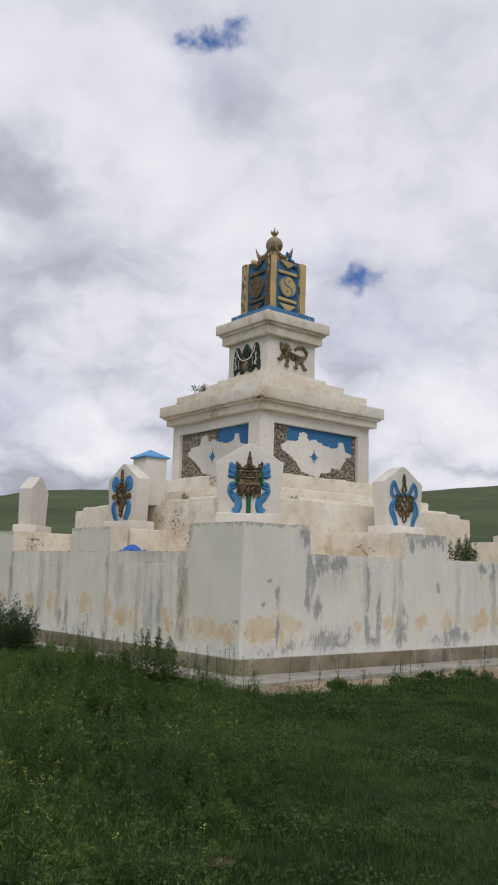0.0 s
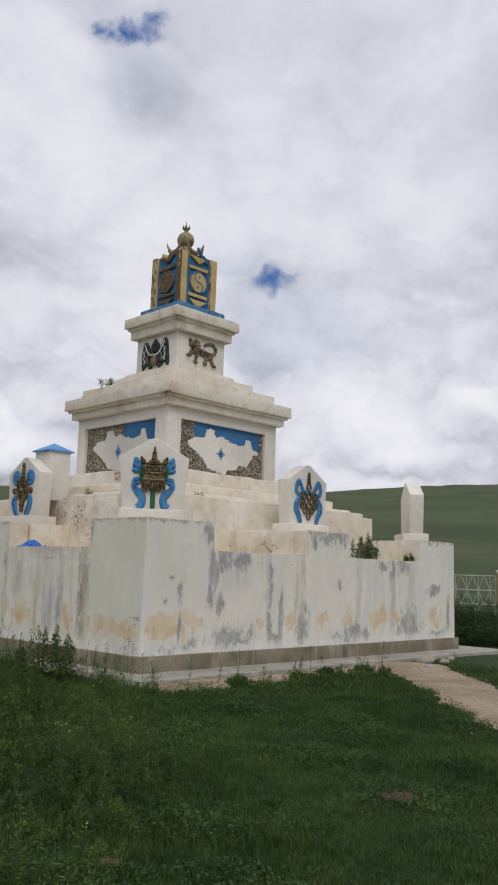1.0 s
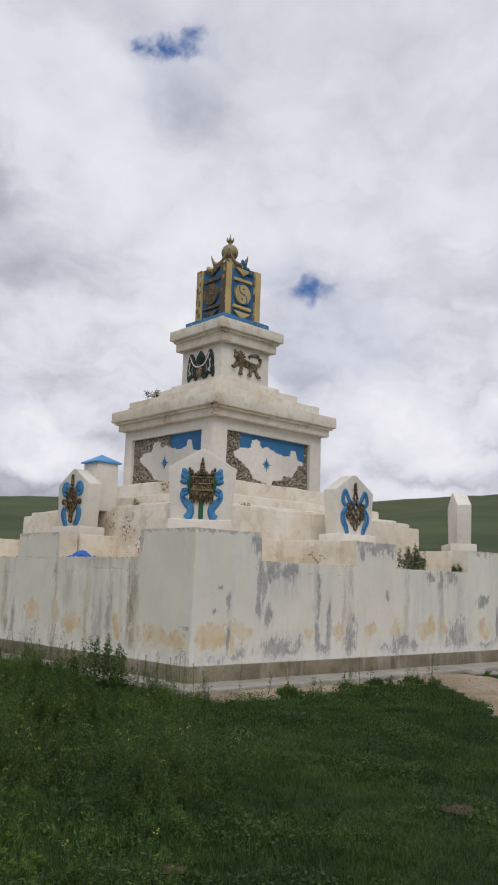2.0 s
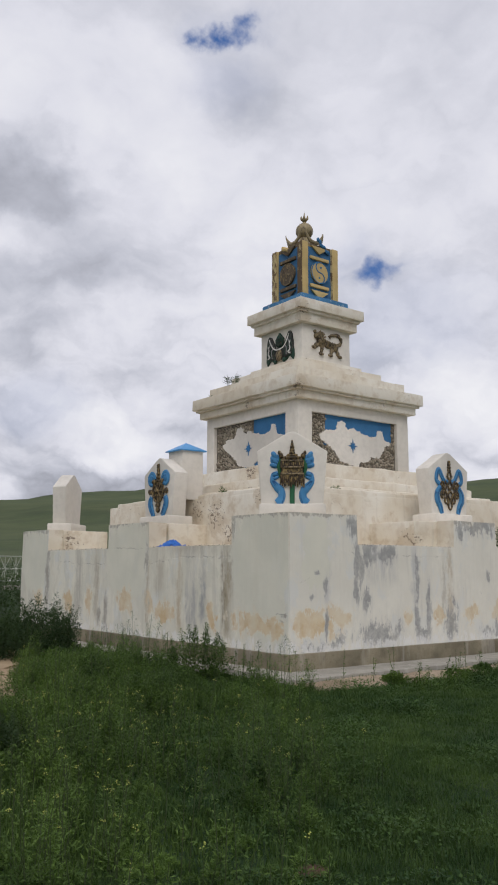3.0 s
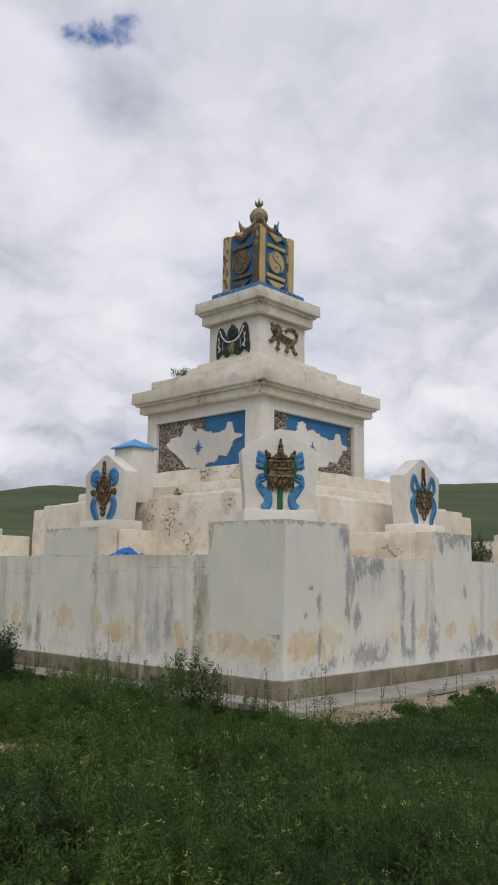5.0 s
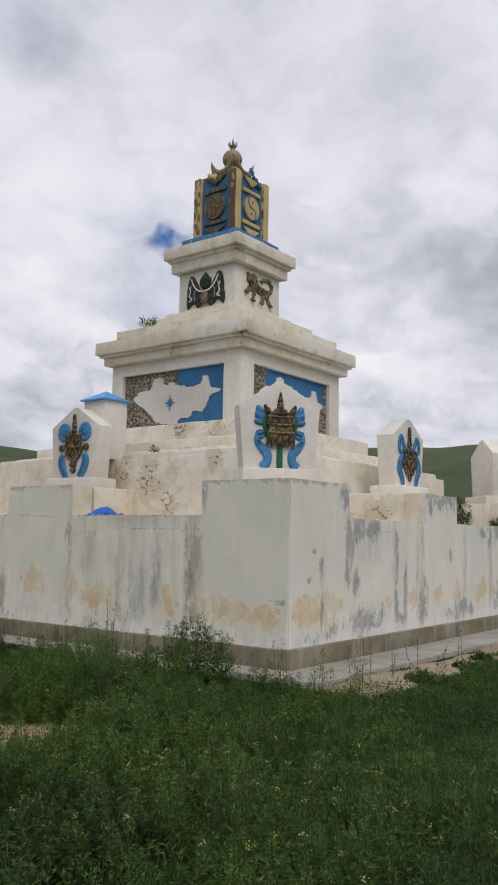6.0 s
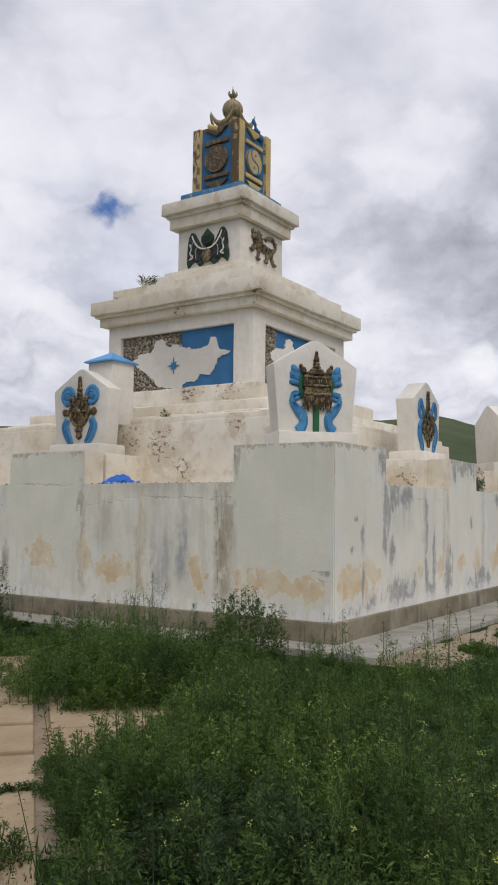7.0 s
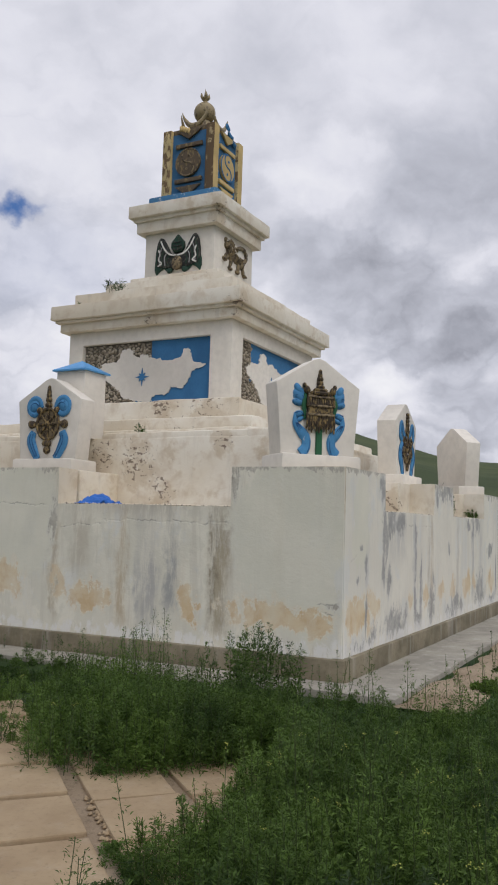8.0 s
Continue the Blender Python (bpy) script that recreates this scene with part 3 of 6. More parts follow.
def block(lo, hi, bevel=0.018, amp=0.006, cell=0.4, seed=0.0, bm=None):
    """A hand-plastered block: uneven faces, softened edges."""
    own_bm = bm is None
    b = bmesh.new()
    size = [hi[i] - lo[i] for i in range(3)]
    n = [max(1, min(26, round(s / cell))) for s in size]
    bmesh.ops.create_cube(b, size=1.0)
    for axis in range(3):
        if n[axis] > 1:
            es = [e for e in b.edges if abs((e.verts[0].co - e.verts[1].co)[axis]) > 0.5 and
                  all(abs((e.verts[0].co - e.verts[1].co)[k]) < 1e-4 for k in range(3) if k != axis)]
            bmesh.ops.subdivide_edges(b, edges=es, cuts=n[axis] - 1, use_grid_fill=True)
    for v in b.verts:
        v.co = Vector([lo[i] + (v.co[i] + 0.5) * size[i] for i in range(3)])
    if bevel:
        es = [e for e in b.edges if len(e.link_faces) == 2 and e.calc_face_angle(0) > 0.6]
        bmesh.ops.bevel(b, geom=es, offset=min(bevel, 0.4 * min(size)), segments=2, affect="EDGES", profile=0.6)
    if amp:
        wobble(b, amp, 2.3, seed)
    if own_bm:
        return b
    join(bm, b)
    return bm


def join(bm, other, m=None):
    me = bpy.data.meshes.new("tmp")
    other.to_mesh(me)
    other.free()
    if m:
        me.transform(m)
    bm.from_mesh(me)
    bpy.data.meshes.remove(me)


def prism(outline, y0, y1, bevel=0.012, amp=0.0, cuts=0):
    """An outline in x and z, from front y0 to back y1."""
    b = bmesh.new()
    front = b.faces.new([b.verts.new((x, y0, z)) for x, z in outline])
    ext = bmesh.ops.extrude_face_region(b, geom=[front])
    bmesh.ops.translate(b, verts=[v for v in ext["geom"] if isinstance(v, bmesh.types.BMVert)], vec=(0, y1 - y0, 0))
    bmesh.ops.recalc_face_normals(b, faces=b.faces)
    if bevel:
        es = [e for e in b.edges if len(e.link_faces) == 2 and e.calc_face_angle(0) > 0.5]
        bmesh.ops.bevel(b, geom=es, offset=bevel, segments=2, affect="EDGES", profile=0.6)
    if cuts:
        bmesh.ops.triangulate(b, faces=[f for f in b.faces if len(f.verts) > 4])
        bmesh.ops.subdivide_edges(b, edges=b.edges, cuts=cuts)
    if amp:
        wobble(b, amp)
    return b


def tube(points, radii, flat=1.0, sides=8, bm=None):
    """A swept rod through points in x, y, z; flat presses it towards the wall behind (y)."""
    b = bm or bmesh.new()
    pts = [Vector(p) for p in points]
    rings = []
    for i, p in enumerate(pts):
        t = (pts[min(i + 1, len(pts) - 1)] - pts[max(i - 1, 0)]).normalized()
        side = t.cross(Vector((0, 1, 0)))
        side = side.normalized() if side.length > 1e-4 else Vector((1, 0, 0))
        out = side.cross(t)
        r = radii[i] if isinstance(radii, (list, tuple)) else radii
        rings.append([b.verts.new(p + side * math.cos(a) * r + out * math.sin(a) * r * flat)
                      for a in (2 * math.pi * k / sides for k in range(sides))])
    for a, c in zip(rings, rings[1:]):
        for k in range(sides):
            b.faces.new((a[k], a[(k + 1) % sides], c[(k + 1) % sides], c[k]))
    b.faces.new(rings[0][::-1])
    b.faces.new(rings[-1])
    return b


def smooth_line(points, n=6):
    """A Catmull-Rom line through a few points."""
    p = [Vector(q) for q in points]
    p = [2 * p[0] - p[1]] + p + [2 * p[-1] - p[-2]]
    res = []
    for i in range(1, len(p) - 2):
        for k in range(n):
            t = k / n
            a, b, c, d = p[i - 1:i + 3]
            res.append(0.5 * (2 * b + (c - a) * t + (2 * a - 5 * b + 4 * c - d) * t * t + (3 * b - a - 3 * c + d) * t ** 3))
    return res + [p[-2]]


def blob(centre, radii, turn=0.0, bm=None, sub=2):
    b = bm or bmesh.new()
    m = Matrix.Translation(centre) @ Matrix.Rotation(radians(turn), 4, "Y") @ Matrix.Diagonal((*radii, 1))
    bmesh.ops.create_icosphere(b, subdivisions=sub, radius=1.0, matrix=m)
    return b


def lathe(profile, sides=24):
    """Turned about z: profile of (radius, z)."""
    b = bmesh.new()
    rings = [[b.verts.new((r * math.cos(2 * math.pi * k / sides), r * math.sin(2 * math.pi * k / sides), z)) for k in range(sides)] for r, z in profile]
    for a, c in zip(rings, rings[1:]):
        for k in range(sides):
            b.faces.new((a[k], a[(k + 1) % sides], c[(k + 1) % sides], c[k]))
    b.faces.new(rings[0][::-1])
    b.faces.new(rings[-1])
    return b


def mesh_from(name, verts, faces, mat, smooth=False):
    """One mesh from arrays of vertices and of equal-sized faces."""
    me = bpy.data.meshes.new(name)
    k = faces.shape[1]
    me.vertices.add(len(verts))
    me.vertices.foreach_set("co", verts.astype(np.float32).ravel())
    me.loops.add(faces.size)
    me.loops.foreach_set("vertex_index", faces.astype(np.int32).ravel())
    me.polygons.add(len(faces))
    me.polygons.foreach_set("loop_start", np.arange(0, faces.size, k, dtype=np.int32))
    me.update(calc_edges=True)
    me.validate()
    me.materials.append(mat)
    if smooth:
        me.shade_smooth()
    return new(name, me)


# ---- ground and hills ----
CORNER = (7.12, 9.02)              # outer corner of the enclosure nearest the walk
SPAN = 7.9                         # length of its south side; the west side is longer
SPAN_W = 8.6
WEST_TURN = 1.7                    # the west side runs this much off square
AX = Vector((11.03, 13.15))        # axis of the tower
STEP_AX = Vector((11.1, 13.25))    # axis of the terraces


def lie(x, y):
    """Height of the ground near the monument."""
    d = math.hypot(x - 11, y - 13)
    t = min(1.0, max(0.0, (15.0 - d) / 9.0))
    base = 0.15 * t * t * (3 - 2 * t)
    back = min(1.0, max(0.0, (y - 18) / 18.0))
    return base + 0.45 * back + 0.035 * noise.noise(Vector((x * 0.6, y * 0.6, 3.1)))


def skyline(a):
    """Rise of the hills, in degrees, by compass bearing."""
    e = 3.62 + 1.85 * math.exp(-((a - 62) / 24) ** 2) + 0.95 * math.exp(-((a - 31) / 8) ** 2)
    e += 0.62 * math.exp(-((a - 68.5) / 3.0) ** 2) - 0.9 * math.exp(-((a - 79) / 7) ** 2) - 0.22 * math.exp(-((a - 53) / 3.5) ** 2)
    return max(1.5, e + 0.16 * noise.noise(Vector((a * 0.16, 4.2, 0))) + 0.05 * noise.noise(Vector((a * 0.8, 1.2, 0))))


def make_ground():
    rings = [0.0] + [0.8 * 1.075 ** k for k in range(116)]
    rings = [r for r in rings if r < 3600]
    spokes = 360
    verts, faces = [], []
    for r in rings:
        for k in range(spokes):
            a = 360.0 * k / spokes
            x, y = r * math.sin(radians(a)) + 3.0, r * math.cos(radians(a)) + 5.0
            z = lie(x, y) if r < 60 else 0.45 * (y > 18)
            if r > 40:
                far = min(1.0, (r - 40) / 25)
                z = (lie(x, y) if r < 66 else 0.4 * min(1, max(0, (y - 18) / 18))) * (1 - far) + far * 0.3
                t = min(1.0, max(0.0, (r - 60) / 900))
                up = 1000 * math.tan(radians(skyline(a))) * (t * t * (3 - 2 * t))
                z += up + (7.0 * noise.noise(Vector((x * 0.008, y * 0.008, 1.0))) + 3.4 * noise.noise(Vector((x * 0.022, y * 0.022, 5.0)))) * min(1.0, max(0.0, (r - 90) / 250)) * t
                if r > 1000:
                    z -= (r - 1000) * 0.04
            verts.append((x, y, z))
    for i in range(len(rings) - 1):
        for k in range(spokes):
            j = (k + 1) % spokes
            faces.append((i * spokes + k, (i + 1) * spokes + k, (i + 1) * spokes + j, i * spokes + j))
    ob = mesh_from("ground", np.array(verts), np.array(faces), TURF, True)
    tagged(ob, "green steppe turf rising to low bare hills", "ground", kind="structure")


make_ground()


# ---- enclosure, apron, terraces ----
def profile_wall(length, depth, piers, at):
    """A wall along x from 0, front at y 0, with raised piers."""
    line = [(0.0, 0.16)]
    x = 0.0
    top = []
    for a, b in piers:
        if a > x + 0.01:
            top += [(x, LOW), (a, LOW)]
        top += [(a, HIGH), (b, HIGH)]
        x = b
    if x < length - 0.01:
        top += [(x, LOW), (length, LOW)]
    line = [(0.0, 0.16)] + top + [(length, 0.16)]
    b = bmesh.new()
    clean = [line[0]]
    for p in line[1:]:
        if (p[0] - clean[-1][0]) ** 2 + (p[1] - clean[-1][1]) ** 2 > 1e-6:
            clean.append(p)
    join(b, prism(clean, 0.0, depth, 0.0))
    bmesh.ops.triangulate(b, faces=[f for f in b.faces if len(f.verts) > 4])
    for _ in range(3):
        es = [e for e in b.edges if e.calc_length() > 0.55]
        if es:
            bmesh.ops.subdivide_edges(b, edges=es, cuts=1)
    bmesh.ops.triangulate(b, faces=b.faces)
    for v in b.verts:
        v.co = at @ v.co
    bmesh.ops.recalc_face_normals(b, faces=b.faces)
    wobble(b, 0.010, 1.9)
    return b


WEST_M = Matrix.Translation((CORNER[0], CORNER[1], 0)) @ Matrix.Rotation(radians(WEST_TURN), 4, "Z") @ Matrix.Rotation(radians(90), 4, "Z") @ Matrix.Diagonal((1, -1, 1, 1))
SOUTH_M = Matrix.Translation((CORNER[0], CORNER[1], 0))
PIERS_S = [(0.0, 1.27), (3.40, 4.47), (6.66, SPAN)]
PIERS_W = [(0.0, 1.25), (3.52, 4.88), (7.35, SPAN_W)]


def west(s, d, z=0.0):
    """A place s along the west side from the corner and d inwards."""
    a = radians(WEST_TURN)
    return Vector((CORNER[0] + d * math.cos(a) - s * math.sin(a), CORNER[1] + s * math.cos(a) + d * math.sin(a), z))


def make_enclosure():
    b = profile_wall(SPAN - 0.008, 0.34, [(0.0, 1.262)] + [(a - 0.008, c - 0.008) for a, c in PIERS_S[1:]], Matrix.Translation((CORNER[0] + 0.008, CORNER[1] - 0.012, 0.004)))
    for f in b.faces:
        f.material_index = 1 if f.calc_center_median().z > LOW + 0.01 and (abs(f.normal.x) > 0.7 or f.normal.z > 0.7) else 0
    s = part("wall_south", b, [SOUTH, LIME], None, "", 18)
    tagged(s, "whitewashed enclosure wall, flaking to grey cement", "wall", kind="structure")
    b = profile_wall(SPAN_W, 0.345, PIERS_W, WEST_M)
    for f in b.faces:
        c = f.calc_center_median()
        f.material_index = 1 if f.normal.y < -0.7 and c.y < CORNER[1] + 0.1 else 0
        if c.z > LOW + 0.01 and c.y > CORNER[1] + 1.3 and (abs(f.normal.y) > 0.7 or f.normal.z > 0.7):
            f.material_index = 2
    w = part("wall_west", b, [WEST, SOUTH, LIME], None, "", 18)
    tagged(w, "whitewashed enclosure wall with ochre damp stains and grey streaks", "wall", kind="structure")
    x1, y1 = CORNER[0] + SPAN, CORNER[1] + SPAN_W
    e = part("wall_east", block((x1 - 0.34, CORNER[1] + 0.345, 0.16), (x1 - 0.004, y1, LOW)), LIME)
    tagged(e, "limewashed enclosure wall", "wall", kind="structure")
    n = part("wall_north", block((CORNER[0] + 0.1, y1 - 0.3, 0.16), (x1 - 0.35, y1, LOW)), LIME)
    tagged(n, "limewashed enclosure wall", "wall", kind="structure")
    # the deck inside
    d = part("deck", block((CORNER[0] + 0.3, CORNER[1] + 0.3, 1.5), (x1 - 0.3, y1 - 0.2, LOW - 0.02), 0.01, 0.004), LIME)
    tagged(d, "limewashed deck behind the enclosure wall", "floor", kind="structure")
    # blocks behind the piers
    for name, lo, hi in (
            ("pedestal", (CORNER[0] + 0.33, CORNER[1] + 0.33, LOW - 0.1), (CORNER[0] + 1.235, CORNER[1] + 1.235, HIGH - 0.006)),
            ("pedestal", (CORNER[0] + 2.85, CORNER[1] + 0.33, LOW - 0.1), (CORNER[0] + 4.50, STEP_AX.y - 2.92, HIGH - 0.004)),
            ("pedestal", (CORNER[0] + 6.62, CORNER[1] + 0.33, LOW - 0.1), (x1 - 0.02, CORNER[1] + 1.25, HIGH - 0.004)),
            ("pedestal", (west(0, 0.30).x - 0.02, west(3.524, 0).y, LOW - 0.1), (STEP_AX.x - 2.92, west(4.9, 0).y, HIGH - 0.004)),
            ("pedestal", (west(7, 0.30).x, west(7.3, 0).y, LOW - 0.1), (west(7, 0.30).x + 1.0, west(8.57, 0).y, HIGH - 0.004))):
        p = part(name, block(lo, hi, 0.02, 0.007, 0.35, lo[0]), LIME)
        tagged(p, "cream limewashed block behind a pier of the wall", "pedestal", "pedestals on the deck", "structure")
    # foot course and apron
    for nm, lo, hi in (("foot_course", (-0.048, -0.07, 0.10), (SPAN + 0.07, 0.10, 0.425)),):
        f = part(nm, block(lo, hi, 0.014, 0.006, 0.5, 3), FOOT, None, "", 30, SOUTH_M)
        tagged(f, "brown cement foot course along the wall", "plinth", kind="structure")
    b = block((-0.048, -0.07, 0.10), (SPAN_W + 0.07, 0.10, 0.419), 0.014, 0.006, 0.5, 9)
    for v in b.verts:
        v.co = WEST_M @ v.co
    bmesh.ops.recalc_face_normals(b, faces=b.faces)
    f = part("foot_course", b, FOOT)
    tagged(f, "brown cement foot course along the wall", "plinth", kind="structure")
    a = part("apron", block((CORNER[0] - 0.50, CORNER[1] - 0.70, -0.1), (x1 + 0.8, CORNER[1] + 1.0, 0.212), 0.02, 0.012, 0.5, 5), APRON)
    tagged(a, "cracked grey concrete apron round the wall", "pavement", kind="structure")
    a = part("apron", block((CORNER[0] - 0.70, CORNER[1] + 1.004, -0.1), (CORNER[0] + 0.6, y1 + 0.6, 0.207), 0.02, 0.012, 0.5, 6), APRON)
    tagged(a, "cracked grey concrete apron round the wall", "pavement", kind="structure")


make_enclosure()


def make_terraces():
    t = group_at("terrace", pose(STEP_AX.x, STEP_AX.y, LOW - 0.05), "stepped cream limewashed terrace with chipped, stained faces", "terrace", kind="structure")
    z = -0.05
    for k, (h, top) in enumerate(((2.93, 2.77), (2.63, 2.94), (2.35, 3.10), (1.90, 3.42))):
        if k == 1:   # brought forward almost flush, with a notch where the burner stands
            b = block((-2.60, -2.60, z), (2.63, 2.63, top - LOW + 0.025), 0.05, 0.018, 0.25, 3.1)
            block((-2.922, -2.922, z), (2.63, -2.56, top - LOW - 0.045), 0.05, 0.018, 0.25, 3.1, b)
            block((-2.919, -2.60, z), (-2.56, -0.40, top - LOW - 0.049), 0.05, 0.018, 0.25, 3.1, b)
            block((-2.922, 0.26, z), (-2.56, 2.63, top - LOW - 0.045), 0.05, 0.018, 0.25, 4.4, b)
            part("terrace_step", b, LIME, t)
            z = top - LOW - 0.1
            continue
        part("terrace_step", block((-h, -h, z), (h, h, top - LOW + 0.05), (0.03 if k == 0 else 0.055), (0.012 if k == 0 else 0.022), 0.25, k * 3.1), LIME, t)
        z = top - LOW - 0.1


make_terraces()


# ---- tower ----
def ring(h, z0, z1, seed=0.0, bevel=0.016, amp=0.006):
    return block((-h, -h, z0), (h, h, z1), bevel, amp, 0.35, seed)


MAP = [(0.10, 0.61), (0.19, 0.70), (0.28, 0.72), (0.32, 0.89), (0.39, 0.89), (0.42, 0.76), (0.49, 0.80), (0.55, 0.74), (0.69, 0.675),
       (0.77, 0.71), (0.79, 0.81), (0.84, 0.815), (0.86, 0.65), (0.95, 0.58), (0.93, 0.54), (0.87, 0.51), (0.84, 0.39), (0.79, 0.25),
       (0.70, 0.26), (0.68, 0.17), (0.57, 0.12), (0.54, 0.04), (0.47, 0.06), (0.39, 0.085), (0.32, 0.15), (0.27, 0.29), (0.19, 0.42), (0.12, 0.51)]


def inside(u, v, poly):
    hit = False
    for (a, b), (c, d) in zip(poly, poly[1:] + poly[:1]):
        if (b > v) != (d > v) and u < (c - a) * (v - b) / (d - b) + a:
            hit = not hit
    return hit


def stony(u, v, south):
    """Where the panel is set with pebbles."""
    n = 0.05 * noise.noise(Vector((u * 9, v * 5, 2.0 + south)))
    if south:
        return u < 0.17 + n or (v < 0.42 + n and u < 0.9) or (u > 0.80 + n and v < 0.62) or u > 0.955
    return u < 0.22 + n or (u < 0.53 + n and v > 0.5) or (u < 0.40 + n and v < 0.4)


def make_panel(tower, w, h, south, at):
    """A recessed panel: blue ground, pebble mosaic, a raised white map and a small star. Local x right, z up, front towards -y."""
    b = bmesh.new()
    nu, nv = 46, 20
    grid = [[b.verts.new((w * i / nu, 0.0, h * j / nv)) for j in range(nv + 1)] for i in range(nu + 1)]
    for i in range(nu):
        for j in range(nv):
            f = b.faces.new((grid[i][j], grid[i + 1][j], grid[i + 1][j + 1], grid[i][j + 1]))
            f.material_index = 1 if stony((i + 0.5) / nu, (j + 0.5) / nv, south) else 0
    ext = bmesh.ops.extrude_face_region(b, geom=list(b.faces))
    bmesh.ops.translate(b, verts=[v for v in ext["geom"] if isinstance(v, bmesh.types.BMVert)], vec=(0, 0.05, 0))
    bmesh.ops.recalc_face_normals(b, faces=b.faces)
    panel = part("panel", b, [BLUE, MORTAR], tower, "recessed panel of blue paint and pebble mosaic", 0, at)
    # white map with a rough edge
    pts = smooth_line([(u * w, 0, v * h) for u, v in MAP + MAP[:1]], 7)[:-1]
    line = []
    for p in pts:
        k = 5 * south
        q = [noise.noise(Vector((p.x * 19, p.z * 19, d + k))) * 0.034 + noise.noise(Vector((p.x * 52, p.z * 52, d + k))) * 0.02 for d in (1, 9)]
        line.append((p.x + q[0], p.z + q[1]))
    part("map_relief", prism(line, -0.018, 0.004, 0.0), MAPW, panel, "raised white map shape", 30)
    # eight-pointed star
    star = []
    for k in range(16):
        a = 2 * math.pi * k / 16 + math.pi / 2
        r = (0.140, 0.046, 0.090, 0.046)[k % 4]
        star.append((0.48 * w + r * math.cos(a) * 0.9, 0.44 * h + r * math.sin(a)))
    part("star", prism(star, -0.030, -0.014, 0.0), BLUE, panel, "small blue eight-pointed star", 30)
    # pebbles
    rng = random.Random(5 + south)
    ico = bmesh.new()
    bmesh.ops.create_icosphere(ico, subdivisions=1, radius=1.0)
    base_v = np.array([v.co[:] for v in ico.verts])
    base_f = np.array([[v.index for v in f.verts] for f in ico.faces])
    ico.free()
    vs, fs, count = [], [], 0
    cell = 0.052
    for i in range(int(w / cell)):
        for j in range(int(h / cell)):
            u, v = (i + rng.uniform(0.15, 0.85)) * cell / w, (j + (0.5 if i % 2 else 0.0) + rng.uniform(0.2, 0.8)) * cell / h
            if 0.012 < u < 0.988 and 0.02 < v < 0.98 and stony(u, v, south) and not inside(u, v, MAP):
                r = rng.uniform(0.021, 0.034)
                a = rng.uniform(0, math.pi)
                q = base_v * np.array([r * rng.uniform(0.9, 1.35), 0.024, r * rng.uniform(0.7, 1.0)]) * (1 + 0.12 * np.array([rng.uniform(-1, 1) for _ in range(len(base_v))]))[:, None]
                c, s = math.cos(a), math.sin(a)
                q = np.stack([q[:, 0] * c - q[:, 2] * s, q[:, 1], q[:, 0] * s + q[:, 2] * c], 1)
                vs.append(q + np.array([u * w, -0.008, v * h]))
                fs.append(base_f + count * len(base_v))
                count += 1
    peb = mesh_from("pebble_mosaic", np.concatenate(vs), np.concatenate(fs), STONE, True)
    peb.parent = panel
    tagged(peb, "grey and tan pebble mosaic", kind="stuff")


def make_tower():
    t = group_at("monument_tower", pose(AX.x, AX.y, 3.36), "tall stepped white monument tower with blue and gold emblem block", "monument")
    o = 3.36
    H = 1.465
    part("core", ring(H - 0.13, 0.0, 1.26, 1), LIME, t)
    for sx, sy in ((-1, -1), (1, -1), (-1, 1), (1, 1)):
        wx = 0.345 if sx < 0 else 0.33
        wy = 0.36 if sy < 0 else 0.27
        xs = sorted((sx * H, sx * (H - wx)))
        ys = sorted((sy * H, sy * (H - wy)))
        part("corner_pillar", block((xs[0], ys[0], 0.0), (xs[1], ys[1], 1.30), 0.016, 0.006, 0.35, sx + 2 * sy), WASH, t)
    part("lintel", block((-H + 0.004, -H + 0.002, 1.045), (H - 0.004, H - 0.004, 1.28), 0.012, 0.005, 0.35, 4), WASH, t)
    x0, x1 = -H + 0.345, H - 0.33
    make_panel(t, x1 - x0, 0.975, 1, Matrix.Translation((x0, -H + 0.075, 0.07)))
    y0, y1 = -H + 0.36, H - 0.27
    make_panel(t, y1 - y0, 0.975, 0, Matrix.Translation((-H + 0.075, y1, 0.07)) @ Matrix.Rotation(radians(-90), 4, "Z"))
    part("cornice_band", ring(1.58, 4.615 - o, 4.765 - o, 6, 0.02), LIME, t)
    part("cornice_slab", ring(1.69, 4.80 - o, 5.025 - o, 7, 0.02, 0.011), LIME, t)
    part("cornice_cove", ring(1.635, 4.755 - o, 4.81 - o, 7), LIME, t)
    part("cornice_step", ring(1.43, 5.0 - o, 5.25 - o, 8, 0.02, 0.012), LIME, t)
    part("cornice_step", ring(1.10, 5.2 - o, 5.47 - o, 9, 0.02, 0.012), LIME, t)
    part("cornice_step", ring(0.82, 5.4 - o, 5.62 - o, 10, 0.02, 0.01), LIME, t)
    part("upper_body", ring(0.655, 5.6 - o, 6.42 - o, 11), WASH, t)
    part("upper_band", ring(0.765, 6.385 - o, 6.585 - o, 12), LIME, t)
    part("upper_cove", ring(0.81, 6.57 - o, 6.63 - o, 12), LIME, t)
    part("upper_slab", ring(0.87, 6.625 - o, 6.83 - o, 13), LIME, t)
    part("blue_base", ring(0.645, 6.80 - o, 7.02 - o, 14, 0.03, 0.012), PEEL, t, "blue painted block with worn edges")
    make_emblem_block(t, 6.97 - o)
    make_crown(t, 8.12 - o)
    bird_relief(t, 5.64 - o)
    lion_relief(t, 5.64 - o)


